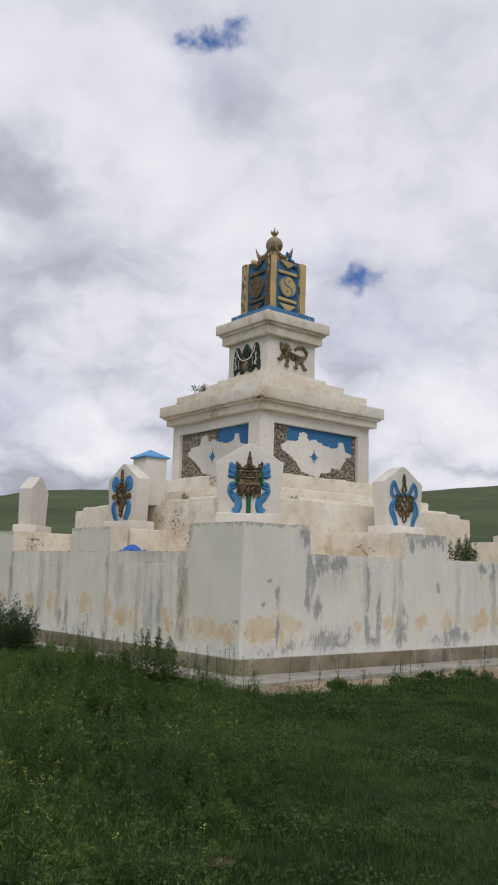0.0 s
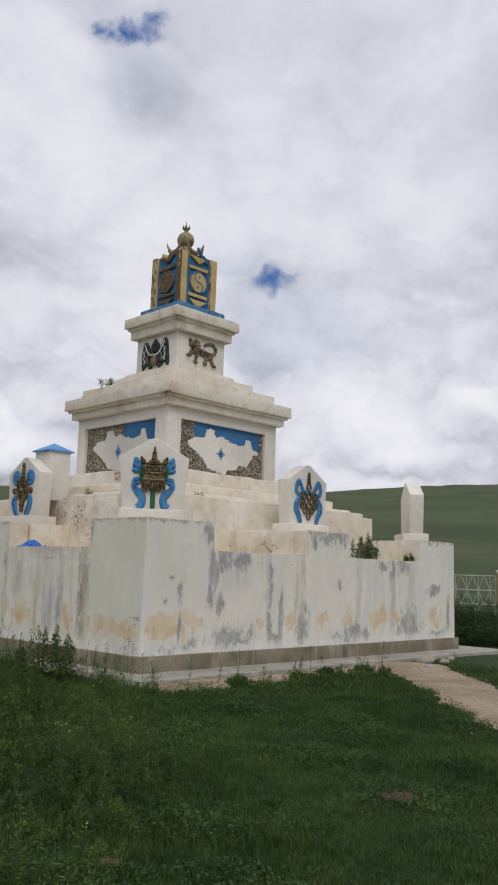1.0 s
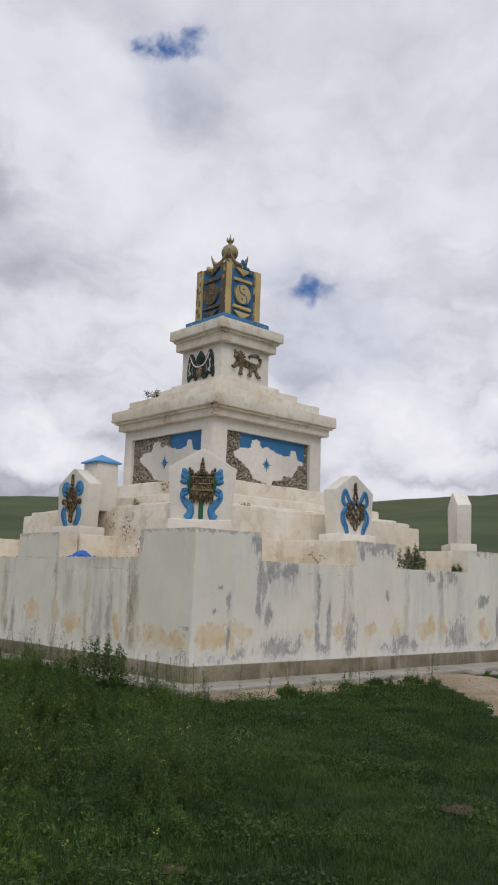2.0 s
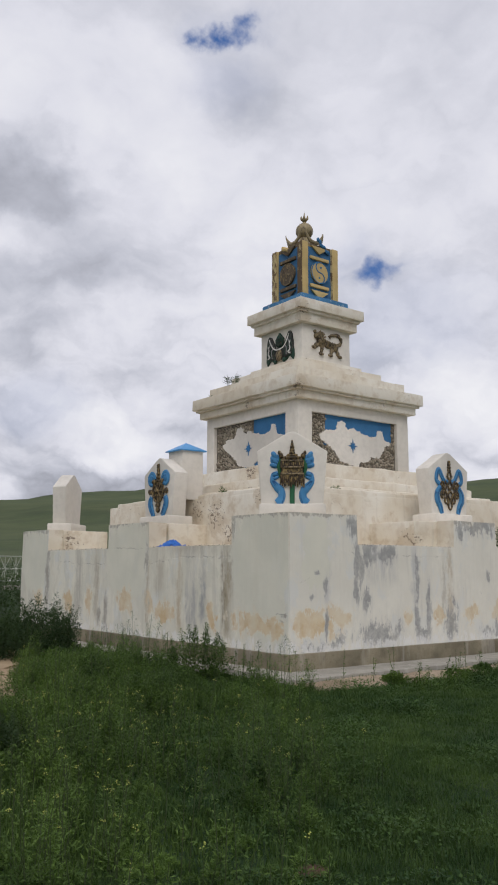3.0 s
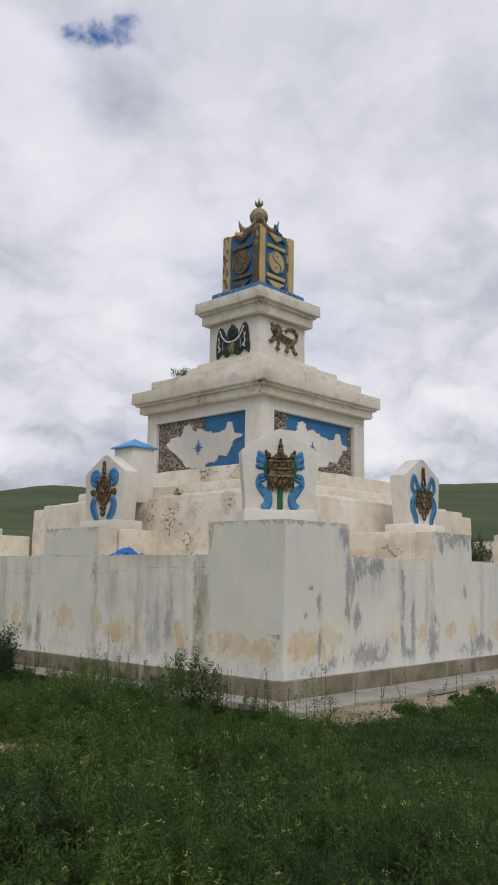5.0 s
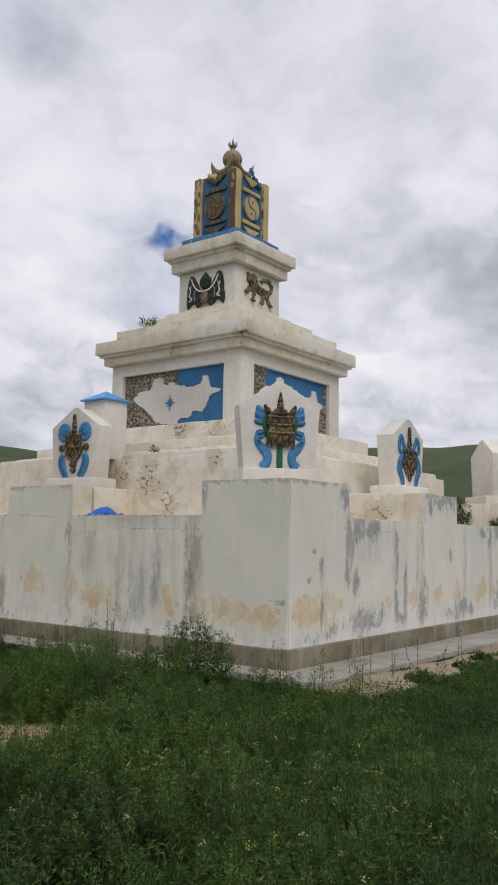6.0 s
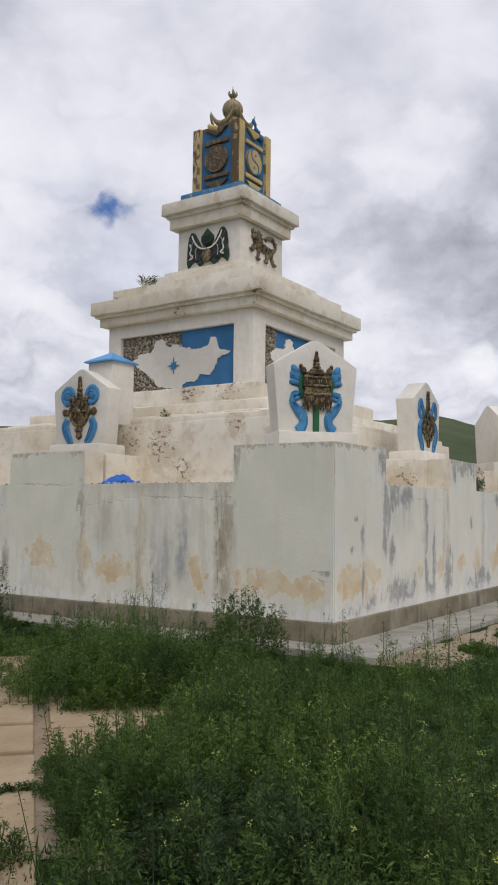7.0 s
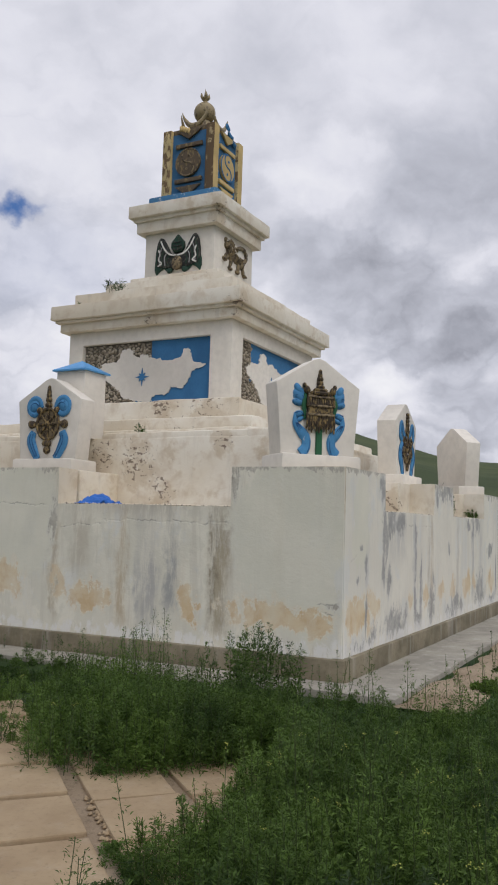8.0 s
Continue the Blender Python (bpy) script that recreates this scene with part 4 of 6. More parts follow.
def on_face(south, half, z):
    """Frame of a face of the tower: local x right, z up, front -y; origin at the middle of the face's foot."""
    if south:
        return Matrix.Translation((0, -half, z))
    return Matrix.Translation((-half, 0, z)) @ Matrix.Rotation(radians(-90), 4, "Z")


def disc(r, y0, y1, cx, cz, n=32):
    return prism([(cx + r * math.cos(2 * math.pi * k / n), cz + r * math.sin(2 * math.pi * k / n)) for k in range(n)], y0, y1, 0.006)


def make_emblem_block(t, z):
    core = part("emblem_block", block((-0.44, -0.44, z), (0.44, 0.44, z + 1.16), 0.01, 0.004, 0.3), DULL, t, "blue block with ochre columns and emblems")
    for sx in (-1, 1):
        for sy in (-1, 1):
            x, y = sorted((sx * 0.50, sx * 0.33)), sorted((sy * 0.50, sy * 0.33))
            b = block((x[0], y[0], z), (x[1], y[1], z + 1.235), 0.028, 0.008, 0.2, sx * 3 + sy)
            # the weathered faces look west
            for f in b.faces:
                f.material_index = 1 if f.normal.x < -0.5 else 0
            part("column", b, [YELLOW, STRIPPED if sx < 0 and sy < 0 else COLUMN], core, "ochre column" if sx > 0 else "ochre column, weathered brown to the west")
    for south in (1, 0):
        m = on_face(south, 0.44, z)
        ink = YELLOW if south else WORN
        for zz in (0.33, 0.93):
            part("bar", block((-0.255, -0.045, zz - 0.035), (0.255, 0.0, zz + 0.035), 0.012, 0.004, 0.2, zz), ink, core, "", 30, m)
        part("pointer", prism([(-0.25, 0.235), (0.25, 0.235), (0.0, 0.06)], -0.045, 0.0, 0.012), ink, core, "", 30, m)
        part("pointer", prism([(-0.24, 1.185), (0.24, 1.185), (0.0, 1.03)], -0.045, 0.0, 0.012), ink, core, "", 30, m)
        d = part("disc", disc(0.228, -0.05, 0.0, 0, 0.63), ink, core, "round double-comma emblem", 30, m)
        r = 0.228
        s = [(0.5 * r * math.cos(a), -0.052, 0.63 + 0.5 * r + 0.5 * r * math.sin(a)) for a in np.linspace(math.pi / 2, 3 * math.pi / 2, 9)]
        s += [(0.5 * r * math.cos(a), -0.052, 0.63 - 0.5 * r + 0.5 * r * math.sin(a)) for a in np.linspace(math.pi / 2, -math.pi / 2, 9)][1:]
        b = tube(s, 0.014, 0.6, 6)
        blob((0.02, -0.05, 0.63 + 0.5 * r), (0.028, 0.012, 0.028), 0, b, 1)
        blob((-0.02, -0.05, 0.63 - 0.5 * r), (0.028, 0.012, 0.028), 0, b, 1)
        tube([(r * math.cos(a), -0.05, 0.63 + r * math.sin(a)) for a in np.linspace(0, 2 * math.pi, 33)], 0.012, 0.6, 6, b)
        part("disc_line", b, BLUE if south else BROWN, core, "", 40, m)


def crescent(w):
    """A crescent with raised horns, standing on its back."""
    pts, radii = [], []
    for k in range(21):
        a = math.pi * (0.02 + 0.96 * k / 20)
        pts.append((-w * math.cos(a) * (0.95 + 0.12 * abs(math.cos(a)) ** 4), 0.0, 0.36 * w - 0.72 * w * math.sin(a) + 0.45 * w * abs(math.cos(a)) ** 3))
        radii.append(0.005 + 0.046 * math.sin(a) ** 1.2)
    return tube(pts, radii, 0.8, 8)


def make_crown(t, z):
    part("crown_slab", ring(0.43, z - 0.01, z + 0.10, 3, 0.02, 0.006), WORN, t)
    part("crown_base", lathe([(0.33, z + 0.09), (0.27, z + 0.14), (0.18, z + 0.19), (0.12, z + 0.26), (0.11, z + 0.38)], 20), GOLD, t)
    for k in range(4):
        a = radians(90 * k)
        m = Matrix.Rotation(a, 4, "Z") @ Matrix.Translation((0, -0.31, z + 0.275))
        part("crescent", crescent(0.235), GOLD, t, "tarnished crescent with upturned horns", 30, m)
    n = 16
    part("sphere", lathe([(max(0.012, 0.185 * math.sin(math.pi * k / n)), z + 0.545 - 0.185 * math.cos(math.pi * k / n)) for k in range(n + 1)], 28), GOLD, t, "tarnished gold ball", 60)
    b = lathe([(0.05, z + 0.73), (0.035, z + 0.755), (0.06, z + 0.785), (0.07, z + 0.81), (0.04, z + 0.83)], 14)
    for dx, h, lean in ((0, 0.985, 0.0), (-0.058, 0.905, -0.02), (0.058, 0.905, 0.02)):
        tube([(dx * 0.6, 0, z + 0.79), (dx * 1.05, 0, z + 0.83), (dx + lean * 0.4, 0, z + 0.86), (dx * 0.8 + lean, 0, z + h)], [0.026, 0.029, 0.020, 0.002], 0.8, 8, b)
        if dx:
            tube([(0, dx * 0.6, z + 0.79), (0, dx * 1.05, z + 0.83), (0, dx + lean * 0.4, z + 0.86), (0, dx * 0.8 + lean, z + h)], [0.026, 0.029, 0.020, 0.002], 1, 8, b)
    part("flame", b, GOLD, t, "small three-tongued flame finial", 60, pose(0, 0, 0, 0, 0, -45))
    # scarf tied on the south side, a worn lotus on the west
    b = bmesh.new()
    for k in range(6):
        blob((-0.02 + 0.05 * k, -0.46 - 0.01 * (k % 2), z + 0.20 - 0.05 * k + 0.02 * (k % 2)), (0.06, 0.03, 0.05), 25, b, 1)
    wobble(b, 0.02, 9)
    part("scarf", b, BLUE, t, "dark blue ragged scarf", 60)
    b = bmesh.new()
    for k in range(4):
        blob((-0.47, 0.16 - 0.05 * k, z + 0.08 - 0.02 * k), (0.035, 0.035, 0.07), 0, b, 1)
    part("tassel", b, YELLOW, t, "ochre tassel", 60)


def bird_relief(t, z):
    """Winged emblem on the west face of the upper body."""
    m = on_face(0, 0.655, z)
    wing = part("bird_relief", prism([(-0.11, 0.10), (0.11, 0.10), (0.15, 0.24), (0.09, 0.36), (-0.09, 0.36), (-0.15, 0.24)], -0.045, 0.01, 0.014), BLACK, t, "dark winged relief in black, green and white paint", 50, m)
    side = [(0.04, 0.29), (0.14, 0.38), (0.20, 0.50), (0.28, 0.63), (0.335, 0.645), (0.385, 0.56), (0.415, 0.40), (0.42, 0.24), (0.37, 0.17), (0.29, 0.15), (0.20, 0.12), (0.10, 0.14)]
    tail = [(0.10, 0.16), (0.20, 0.14), (0.29, 0.17), (0.37, 0.19), (0.435, 0.26), (0.44, 0.12), (0.41, 0.035), (0.34, 0.10), (0.27, 0.135), (0.19, 0.06), (0.12, 0.06)]
    for sx in (-1, 1):
        part("wing", prism([(sx * q[0], q[1]) for q in side[::sx]], -0.05, 0.01, 0.016), BLACK, wing, "black wing", 50)
        part("wing_tip", prism([(sx * q[0], q[1]) for q in tail[::sx]], -0.032, 0.01, 0.012), DKGREEN, wing, "dark green wing tip", 50)
        b = tube(smooth_line([(sx * 0.315, -0.055, 0.58), (sx * 0.26, -0.06, 0.47), (sx * 0.19, -0.06, 0.38), (sx * 0.10, -0.06, 0.325), (sx * 0.01, -0.062, 0.315)]), 0.014, 0.6, 6)
        tube(smooth_line([(sx * 0.36, -0.055, 0.44), (sx * 0.33, -0.055, 0.36), (sx * 0.35, -0.055, 0.27), (sx * 0.29, -0.055, 0.21), (sx * 0.36, -0.055, 0.17)]), 0.013, 0.6, 6, b)
        part("white_line", b, WHITE, wing, "white painted outline", 50)
        for k in range(5):
            f = k / 4
            part("feather", tube(smooth_line([(sx * (0.13 + 0.20 * f), -0.052, 0.33 + 0.22 * f), (sx * (0.19 + 0.19 * f), -0.058, 0.27 + 0.13 * f), (sx * (0.17 + 0.22 * f), -0.05, 0.16 + 0.03 * f)], 3), 0.009, 0.7, 5), PATCH if k % 2 else DKGREEN, wing, "", 50)
        part("claw", blob((sx * 0.14, -0.035, 0.08), (0.055, 0.03, 0.05), sx * 20), DKGREEN, wing, "dark green claw", 50)
    crest = part("crest", prism([(-0.075, 0.37), (0.075, 0.37), (0.125, 0.45), (0.12, 0.54), (0.06, 0.60), (0.0, 0.67), (-0.06, 0.60), (-0.12, 0.54), (-0.125, 0.45)], -0.055, 0.01, 0.02), DKGREEN, wing, "dark green lotus crest", 50)
    for k in range(3):
        w = 0.10 - 0.012 * k
        part("petal_line", tube(smooth_line([(-w, -0.058, 0.43 + 0.055 * k), (0, -0.064, 0.40 + 0.06 * k), (w, -0.058, 0.43 + 0.055 * k)], 3), 0.010, 0.7, 5), BLACK, crest, "", 50)
    part("breast", blob((0, -0.05, 0.19), (0.105, 0.04, 0.12), 0), BROWN, wing, "brown breast", 50)


def lion_relief(t, z):
    """Striding beast on the south face, one plain relief."""
    m = on_face(1, 0.655, z)
    b = bmesh.new()
    for c, r, turn in (((0.04, 0, 0.40), (0.21, 0.05, 0.085), 9), ((-0.15, 0, 0.43), (0.12, 0.06, 0.13), -20), ((-0.235, 0, 0.535), (0.10, 0.075, 0.075), 8), ((-0.30, 0, 0.505), (0.05, 0.06, 0.04), 0),
                       ((-0.32, 0, 0.61), (0.03, 0.04, 0.035), -20), ((-0.15, 0, 0.605), (0.04, 0.04, 0.03), 20), ((-0.27, 0, 0.35), (0.055, 0.045, 0.10), 40), ((-0.345, 0, 0.285), (0.055, 0.045, 0.035), 15),
                       ((-0.13, 0, 0.28), (0.045, 0.045, 0.11), 14), ((-0.15, 0, 0.175), (0.065, 0.045, 0.033), 0), ((0.22, 0, 0.36), (0.10, 0.055, 0.09), 20), ((0.13, 0, 0.27), (0.045, 0.045, 0.10), 18),
                       ((0.10, 0, 0.18), (0.06, 0.045, 0.032), 0), ((0.29, 0, 0.27), (0.05, 0.045, 0.10), -24), ((0.35, 0, 0.175), (0.055, 0.045, 0.032), -10)):
        blob(c, r, turn, b)
    tube(smooth_line([(0.24, -0.01, 0.40), (0.32, -0.01, 0.42), (0.39, -0.01, 0.49), (0.37, -0.01, 0.58), (0.26, -0.01, 0.625), (0.13, -0.01, 0.60), (0.06, -0.01, 0.545)]), 0.036, 0.9, 7, b)
    for k in range(10):
        a = radians(-120 + 30 * k)
        cx, cz = -0.19, 0.50
        tube([(cx + 0.06 * math.cos(a), -0.055, cz + 0.06 * math.sin(a)), (cx + 0.11 * math.cos(a + 0.25), -0.06, cz + 0.11 * math.sin(a + 0.25)), (cx + 0.15 * math.cos(a + 0.1), -0.03, cz + 0.15 * math.sin(a + 0.1))], [0.016, 0.022, 0.006], 0.9, 6, b)
    for k in range(5):
        x = -0.06 + 0.065 * k
        tube([(x - 0.02, -0.045, 0.47 - 0.01 * k), (x + 0.015, -0.06, 0.41), (x - 0.01, -0.04, 0.33)], [0.008, 0.016, 0.006], 0.9, 6, b)
    for x, zz in ((-0.38, 0.275), (-0.19, 0.165), (0.06, 0.17), (0.33, 0.165)):
        for k in range(3):
            blob((x + 0.03 * k - 0.02, -0.045, zz), (0.018, 0.02, 0.022), 0, b, 1)
    for x, zz in ((-0.29, 0.56), (-0.22, 0.575), (-0.32, 0.50), (-0.27, 0.485)):
        blob((x, -0.07, zz), (0.022, 0.02, 0.02), 0, b, 1)
    wobble(b, 0.020, 17)
    part("beast_relief", b, BROWN, t, "brown relief of a striding beast, plain shape", 50, m)


make_tower()


# ---- steles ----
STELE_T = 0.28
SHAPE = [(-0.445, 0.15), (0.445, 0.15), (0.51, 0.92), (0.07, 1.195), (0.0, 1.215), (-0.07, 1.195), (-0.51, 0.92)]


def stele(m, label, emblem=None, broad=0.91):
    s = group_at("stele", m, label, "stele", "steles on the piers")
    part("plinth", block((-0.48, -0.25, -0.01), (0.48, 0.28, 0.155), 0.03, 0.010, 0.25), WASH, s)
    b = prism(SHAPE, -STELE_T / 2, STELE_T / 2, 0.016, 0.006, 2)
    slab = part("slab", b, WASH, s, "white pointed slab", 20)
    if emblem:
        emblem(s)
        for ob in s.children:
            if not ob.name.startswith(("plinth", "slab")):
                ob.matrix_basis = Matrix.Diagonal((broad, 1, 0.98, 1)) @ ob.matrix_basis
    return s


F = -STELE_T / 2


def ribbon(s, pts, radii, name="ribbon"):
    return part(name, tube([(p[0], F - 0.012, p[2]) for p in smooth_line([(x, 0, z) for x, z in pts], 5)], radii, 0.38, 10), RIBBON, s, "blue painted ribbon, chipped white", 60)


def fold(s, pts, out):
    """A painted crease on a ribbon."""
    part("crease", tube([(p[0], F - out, p[2]) for p in smooth_line([(x, 0, z) for x, z in pts], 4)], 0.006, 0.7, 5), DEEP, s, "", 60)


def taper(n, lo, hi):
    return [lo + (hi - lo) * math.sin(math.pi * (0.12 + 0.76 * k / (n - 1))) for k in range(n)]


def wheel(s):
    """Spoked wheel with a spire, on blue ribbons."""
    b = tube([(0.185 * math.cos(a), F - 0.02, 0.62 + 0.20 * math.sin(a)) for a in np.linspace(0, 2 * math.pi, 41)], 0.022, 0.9)
    rim = part("wheel", b, BRONZE, s, "dull gilt eight-spoked wheel", 60)
    part("backing", disc(0.19, F - 0.012, F + 0.004, 0, 0.62, 24), BROWN, rim, "dark brown disc behind the spokes", 40)
    for k in range(8):
        a = math.pi * k / 4
        part("spoke", tube([(0.03 * math.cos(a), F - 0.02, 0.62 + 0.03 * math.sin(a)), (0.1 * math.cos(a), F - 0.03, 0.62 + 0.1 * math.sin(a)), (0.19 * math.cos(a), F - 0.02, 0.62 + 0.2 * math.sin(a))],
                           [0.010, 0.018, 0.009], 0.8), BRONZE, rim, "", 60)
    part("hub", blob((0, F - 0.02, 0.62), (0.04, 0.04, 0.04)), BRONZE, rim, "", 60)
    b = bmesh.new()
    for zz, r in ((0.87, 0.06), (0.94, 0.05), (1.0, 0.036), (1.05, 0.028), (1.09, 0.016)):
        blob((0, F - 0.015, zz), (r, 0.04, 0.045), 0, b)
    part("spire", b, BRONZE, rim, "", 60)
    for sx in (-1, 1):
        b = blob((sx * 0.29, F - 0.015, 0.62), (0.06, 0.04, 0.055), 45)
        blob((sx * 0.25, F - 0.015, 0.62), (0.035, 0.035, 0.05), 0, b)
        wobble(b, 0.01, 18)
        part("flame_edge", b, BRONZE, rim, "", 60)
        part("flame_edge", blob((sx * 0.15, F - 0.02, 0.80), (0.045, 0.04, 0.05), 30), BRONZE, rim, "", 60)
    b = blob((0, F - 0.02, 0.365), (0.085, 0.035, 0.05), 0)
    blob((0, F - 0.02, 0.28), (0.055, 0.04, 0.06), 0, b)
    wobble(b, 0.01, 18)
    part("foot_leaf", b, BRONZE, rim, "", 60)
    for sx in (-1, 1):
        b = blob((sx * 0.265, F + 0.004, 0.865), (0.115, 0.040, 0.095), sx * 25)
        part("ribbon_knot", b, RIBBON, s, "blue painted ribbon knot", 60)
        ribbon(s, [(sx * 0.12, 0.84), (sx * 0.17, 0.94), (sx * 0.27, 0.965), (sx * 0.35, 0.90), (sx * 0.345, 0.80), (sx * 0.26, 0.745), (sx * 0.18, 0.77)], [0.036] * 31)
        ribbon(s, [(sx * 0.25, 0.52), (sx * 0.29, 0.42), (sx * 0.25, 0.31), (sx * 0.16, 0.16)], taper(16, 0.035, 0.078))
        for d in (-0.025, 0.02):
            fold(s, [(sx * (0.255 + d), 0.49), (sx * (0.275 + d), 0.41), (sx * (0.235 + d), 0.31), (sx * (0.16 + d), 0.19)], 0.040)
        fold(s, [(sx * 0.16, 0.86), (sx * 0.22, 0.90), (sx * 0.29, 0.88), (sx * 0.30, 0.82)], 0.030)


def parasol(s):
    """Fringed victory banner on a green pole, between blue ribbons."""
    b = block((-0.195, F - 0.055, 0.50), (0.195, F, 0.83), 0.02, 0.004, 0.08)
    can = part("banner", b, BRONZE, s, "dull gilt fringed banner", 40)
    for zz, w in ((0.70, 0.215), (0.60, 0.205), (0.795, 0.20)):
        part("band", tube([(-w, F - 0.05, zz), (0, F - 0.064, zz - 0.006), (w, F - 0.05, zz)], 0.016, 0.9), BROWN, can, "", 60)
    for k in range(12):
        x = -0.20 + 0.4 * k / 11
        part("fringe", tube([(x, F - 0.045, 0.62), (x * 1.03, F - 0.055, 0.5), (x * 1.06, F - 0.04, 0.44 - 0.02 * (k % 3))], [0.016, 0.02, 0.012], 0.8, 6), BRONZE, can, "", 60)
        part("fringe", tube([(x, F - 0.05, 0.80), (x, F - 0.06, 0.71)], [0.014, 0.017], 0.8, 6), BRONZE, can, "", 60)
    b = bmesh.new()
    for zz, w, r in ((0.84, 0.17, 0.035), (0.875, 0.11, 0.03), (0.91, 0.06, 0.03)):
        blob((0, F - 0.03, zz), (w, 0.05, r), 0, b)
    for zz, r in ((0.95, 0.05), (1.0, 0.045), (1.04, 0.028), (1.075, 0.018)):
        blob((0, F - 0.02, zz), (r, 0.04, 0.035), 0, b)
    for sx in (-1, 1):
        blob((sx * 0.20, F - 0.02, 0.87), (0.045, 0.045, 0.05), 30 * sx, b)
        blob((sx * 0.235, F - 0.015, 0.92), (0.028, 0.03, 0.03), 0, b)
    part("canopy", b, BRONZE, can, "", 60)
    part("pole", block((-0.045, F - 0.03, 0.155), (0.045, F + 0.01, 0.52), 0.012, 0.003, 0.2), GREEN, s, "green painted pole", 40)
    for sx in (-1, 1):
        part("side_fold", tube([(sx * 0.21, F - 0.012, 0.84), (sx * 0.245, F - 0.02, 0.72), (sx * 0.215, F - 0.012, 0.55)], [0.02, 0.042, 0.02], 0.5), GREEN, s, "green painted fold", 60)
        b = blob((sx * 0.31, F + 0.002, 0.80), (0.105, 0.036, 0.065), sx * -35)
        blob((sx * 0.32, F + 0.0, 0.73), (0.095, 0.036, 0.045), sx * -5, b)
        blob((sx * 0.325, F + 0.0, 0.875), (0.075, 0.034, 0.05), sx * -50, b)
        blob((sx * 0.305, F + 0.004, 0.80), (0.10, 0.026, 0.105), 0, b)
        part("ribbon_knot", b, RIBBON, s, "blue painted ribbon knot", 60)
        b = blob((sx * 0.31, F + 0.0, 0.60), (0.08, 0.034, 0.04), sx * 12)
        blob((sx * 0.29, F + 0.0, 0.545), (0.062, 0.03, 0.028), sx * 20, b)
        part("ribbon_knot", b, RIBBON, s, "blue painted ribbon knot", 60)
        ribbon(s, [(sx * 0.365, 0.60), (sx * 0.365, 0.50), (sx * 0.29, 0.42), (sx * 0.20, 0.34), (sx * 0.20, 0.24), (sx * 0.275, 0.165)], [0.020 + 0.048 * min(1, k / 12) for k in range(26)])
        for d in (-0.03, 0.0, 0.03):
            fold(s, [(sx * (0.35 + d * 0.5), 0.50), (sx * (0.28 + d), 0.42), (sx * (0.195 + d), 0.33), (sx * (0.19 + d), 0.24), (sx * (0.235 + d * 1.4), 0.17)], 0.030)
        for zz, r in ((0.79, 0.05), (0.735, 0.045), (0.60, 0.05)):
            fold(s, [(sx * 0.24, zz - 0.01), (sx * 0.30, zz + 0.4 * r), (sx * 0.37, zz + 0.2 * r)], 0.026)


def knot(s):
    """Endless knot with blue ribbons."""
    r = 0.022
    b = bmesh.new()
    for zz, q in ((0.91, 0.03), (0.93, 0.035), (0.98, 0.042), (1.03, 0.032), (1.07, 0.018)):
        blob((0, F - 0.015, zz), (q, 0.035, 0.032), 0, b)
    k = part("endless_knot", b, BRONZE, s, "dull gilt interlaced knot", 60)
    for o in (-0.085, 0.0, 0.085):
        for sx in (-1, 1):
            c = (sx * o * 0.75, 0.58 - o)
            line = [(c[0] - sx * 0.125, F - 0.02, c[1] - 0.165), (c[0] - sx * 0.06, F - 0.03, c[1] - 0.08), (c[0], F - 0.026 - 0.006 * sx, c[1]), (c[0] + sx * 0.06, F - 0.03, c[1] + 0.08), (c[0] + sx * 0.125, F - 0.02, c[1] + 0.165)]
            part("strand", tube(line, r * 0.8, 0.8, 8), BRONZE, k, "", 60)
    for cx, cz, w, h in ((0, 0.32, 0.042, 0.08), (0, 0.84, 0.042, 0.07), (-0.175, 0.50, 0.04, 0.06), (0.175, 0.50, 0.04, 0.06), (-0.175, 0.66, 0.04, 0.06), (0.175, 0.66, 0.04, 0.06), (-0.09, 0.40, 0.04, 0.05), (0.09, 0.40, 0.04, 0.05)):
        part("loop", tube([(cx + w * math.cos(a), F - 0.02, cz + h * math.sin(a)) for a in np.linspace(0, 2 * math.pi, 21)], r * 0.75, 0.8, 8), BRONZE, k, "", 60)
    for sx in (-1, 1):
        ribbon(s, [(sx * 0.03, 0.70), (sx * 0.14, 0.76), (sx * 0.20, 0.86), (sx * 0.25, 0.93), (sx * 0.30, 0.86), (sx * 0.31, 0.74), (sx * 0.24, 0.68)], [0.042] * 31)
        fold(s, [(sx * 0.06, 0.72), (sx * 0.14, 0.76), (sx * 0.21, 0.86), (sx * 0.25, 0.92), (sx * 0.30, 0.86), (sx * 0.31, 0.76)], 0.027)
        fold(s, [(sx * 0.23, 0.62), (sx * 0.30, 0.51), (sx * 0.295, 0.40), (sx * 0.24, 0.30), (sx * 0.205, 0.19)], 0.034)
        ribbon(s, [(sx * 0.22, 0.64), (sx * 0.30, 0.52), (sx * 0.30, 0.40), (sx * 0.24, 0.30), (sx * 0.20, 0.17)], taper(21, 0.035, 0.062))


stele(pose(7.69, 9.62, HIGH, 0, 0, -39), "white stele with gilt banner and blue ribbons on corner pier", parasol, 0.79)
stele(pose(7.77, 13.28, HIGH, 0, 0, -90 + WEST_TURN), "white pointed stele with gilt wheel and blue ribbons on a pier", wheel)
stele(pose(11.16, 9.74, HIGH, 0, 0, 0), "white stele with gilt endless knot and blue ribbons on pier", knot, 1.04)
stele(pose(14.40, 9.60, HIGH, 0, 0, 45), "white pointed stele seen edge-on above the far pier")
stele(pose(7.55, 16.95, HIGH, 0, 0, -135), "white pointed stele seen edge-on above the far pier")


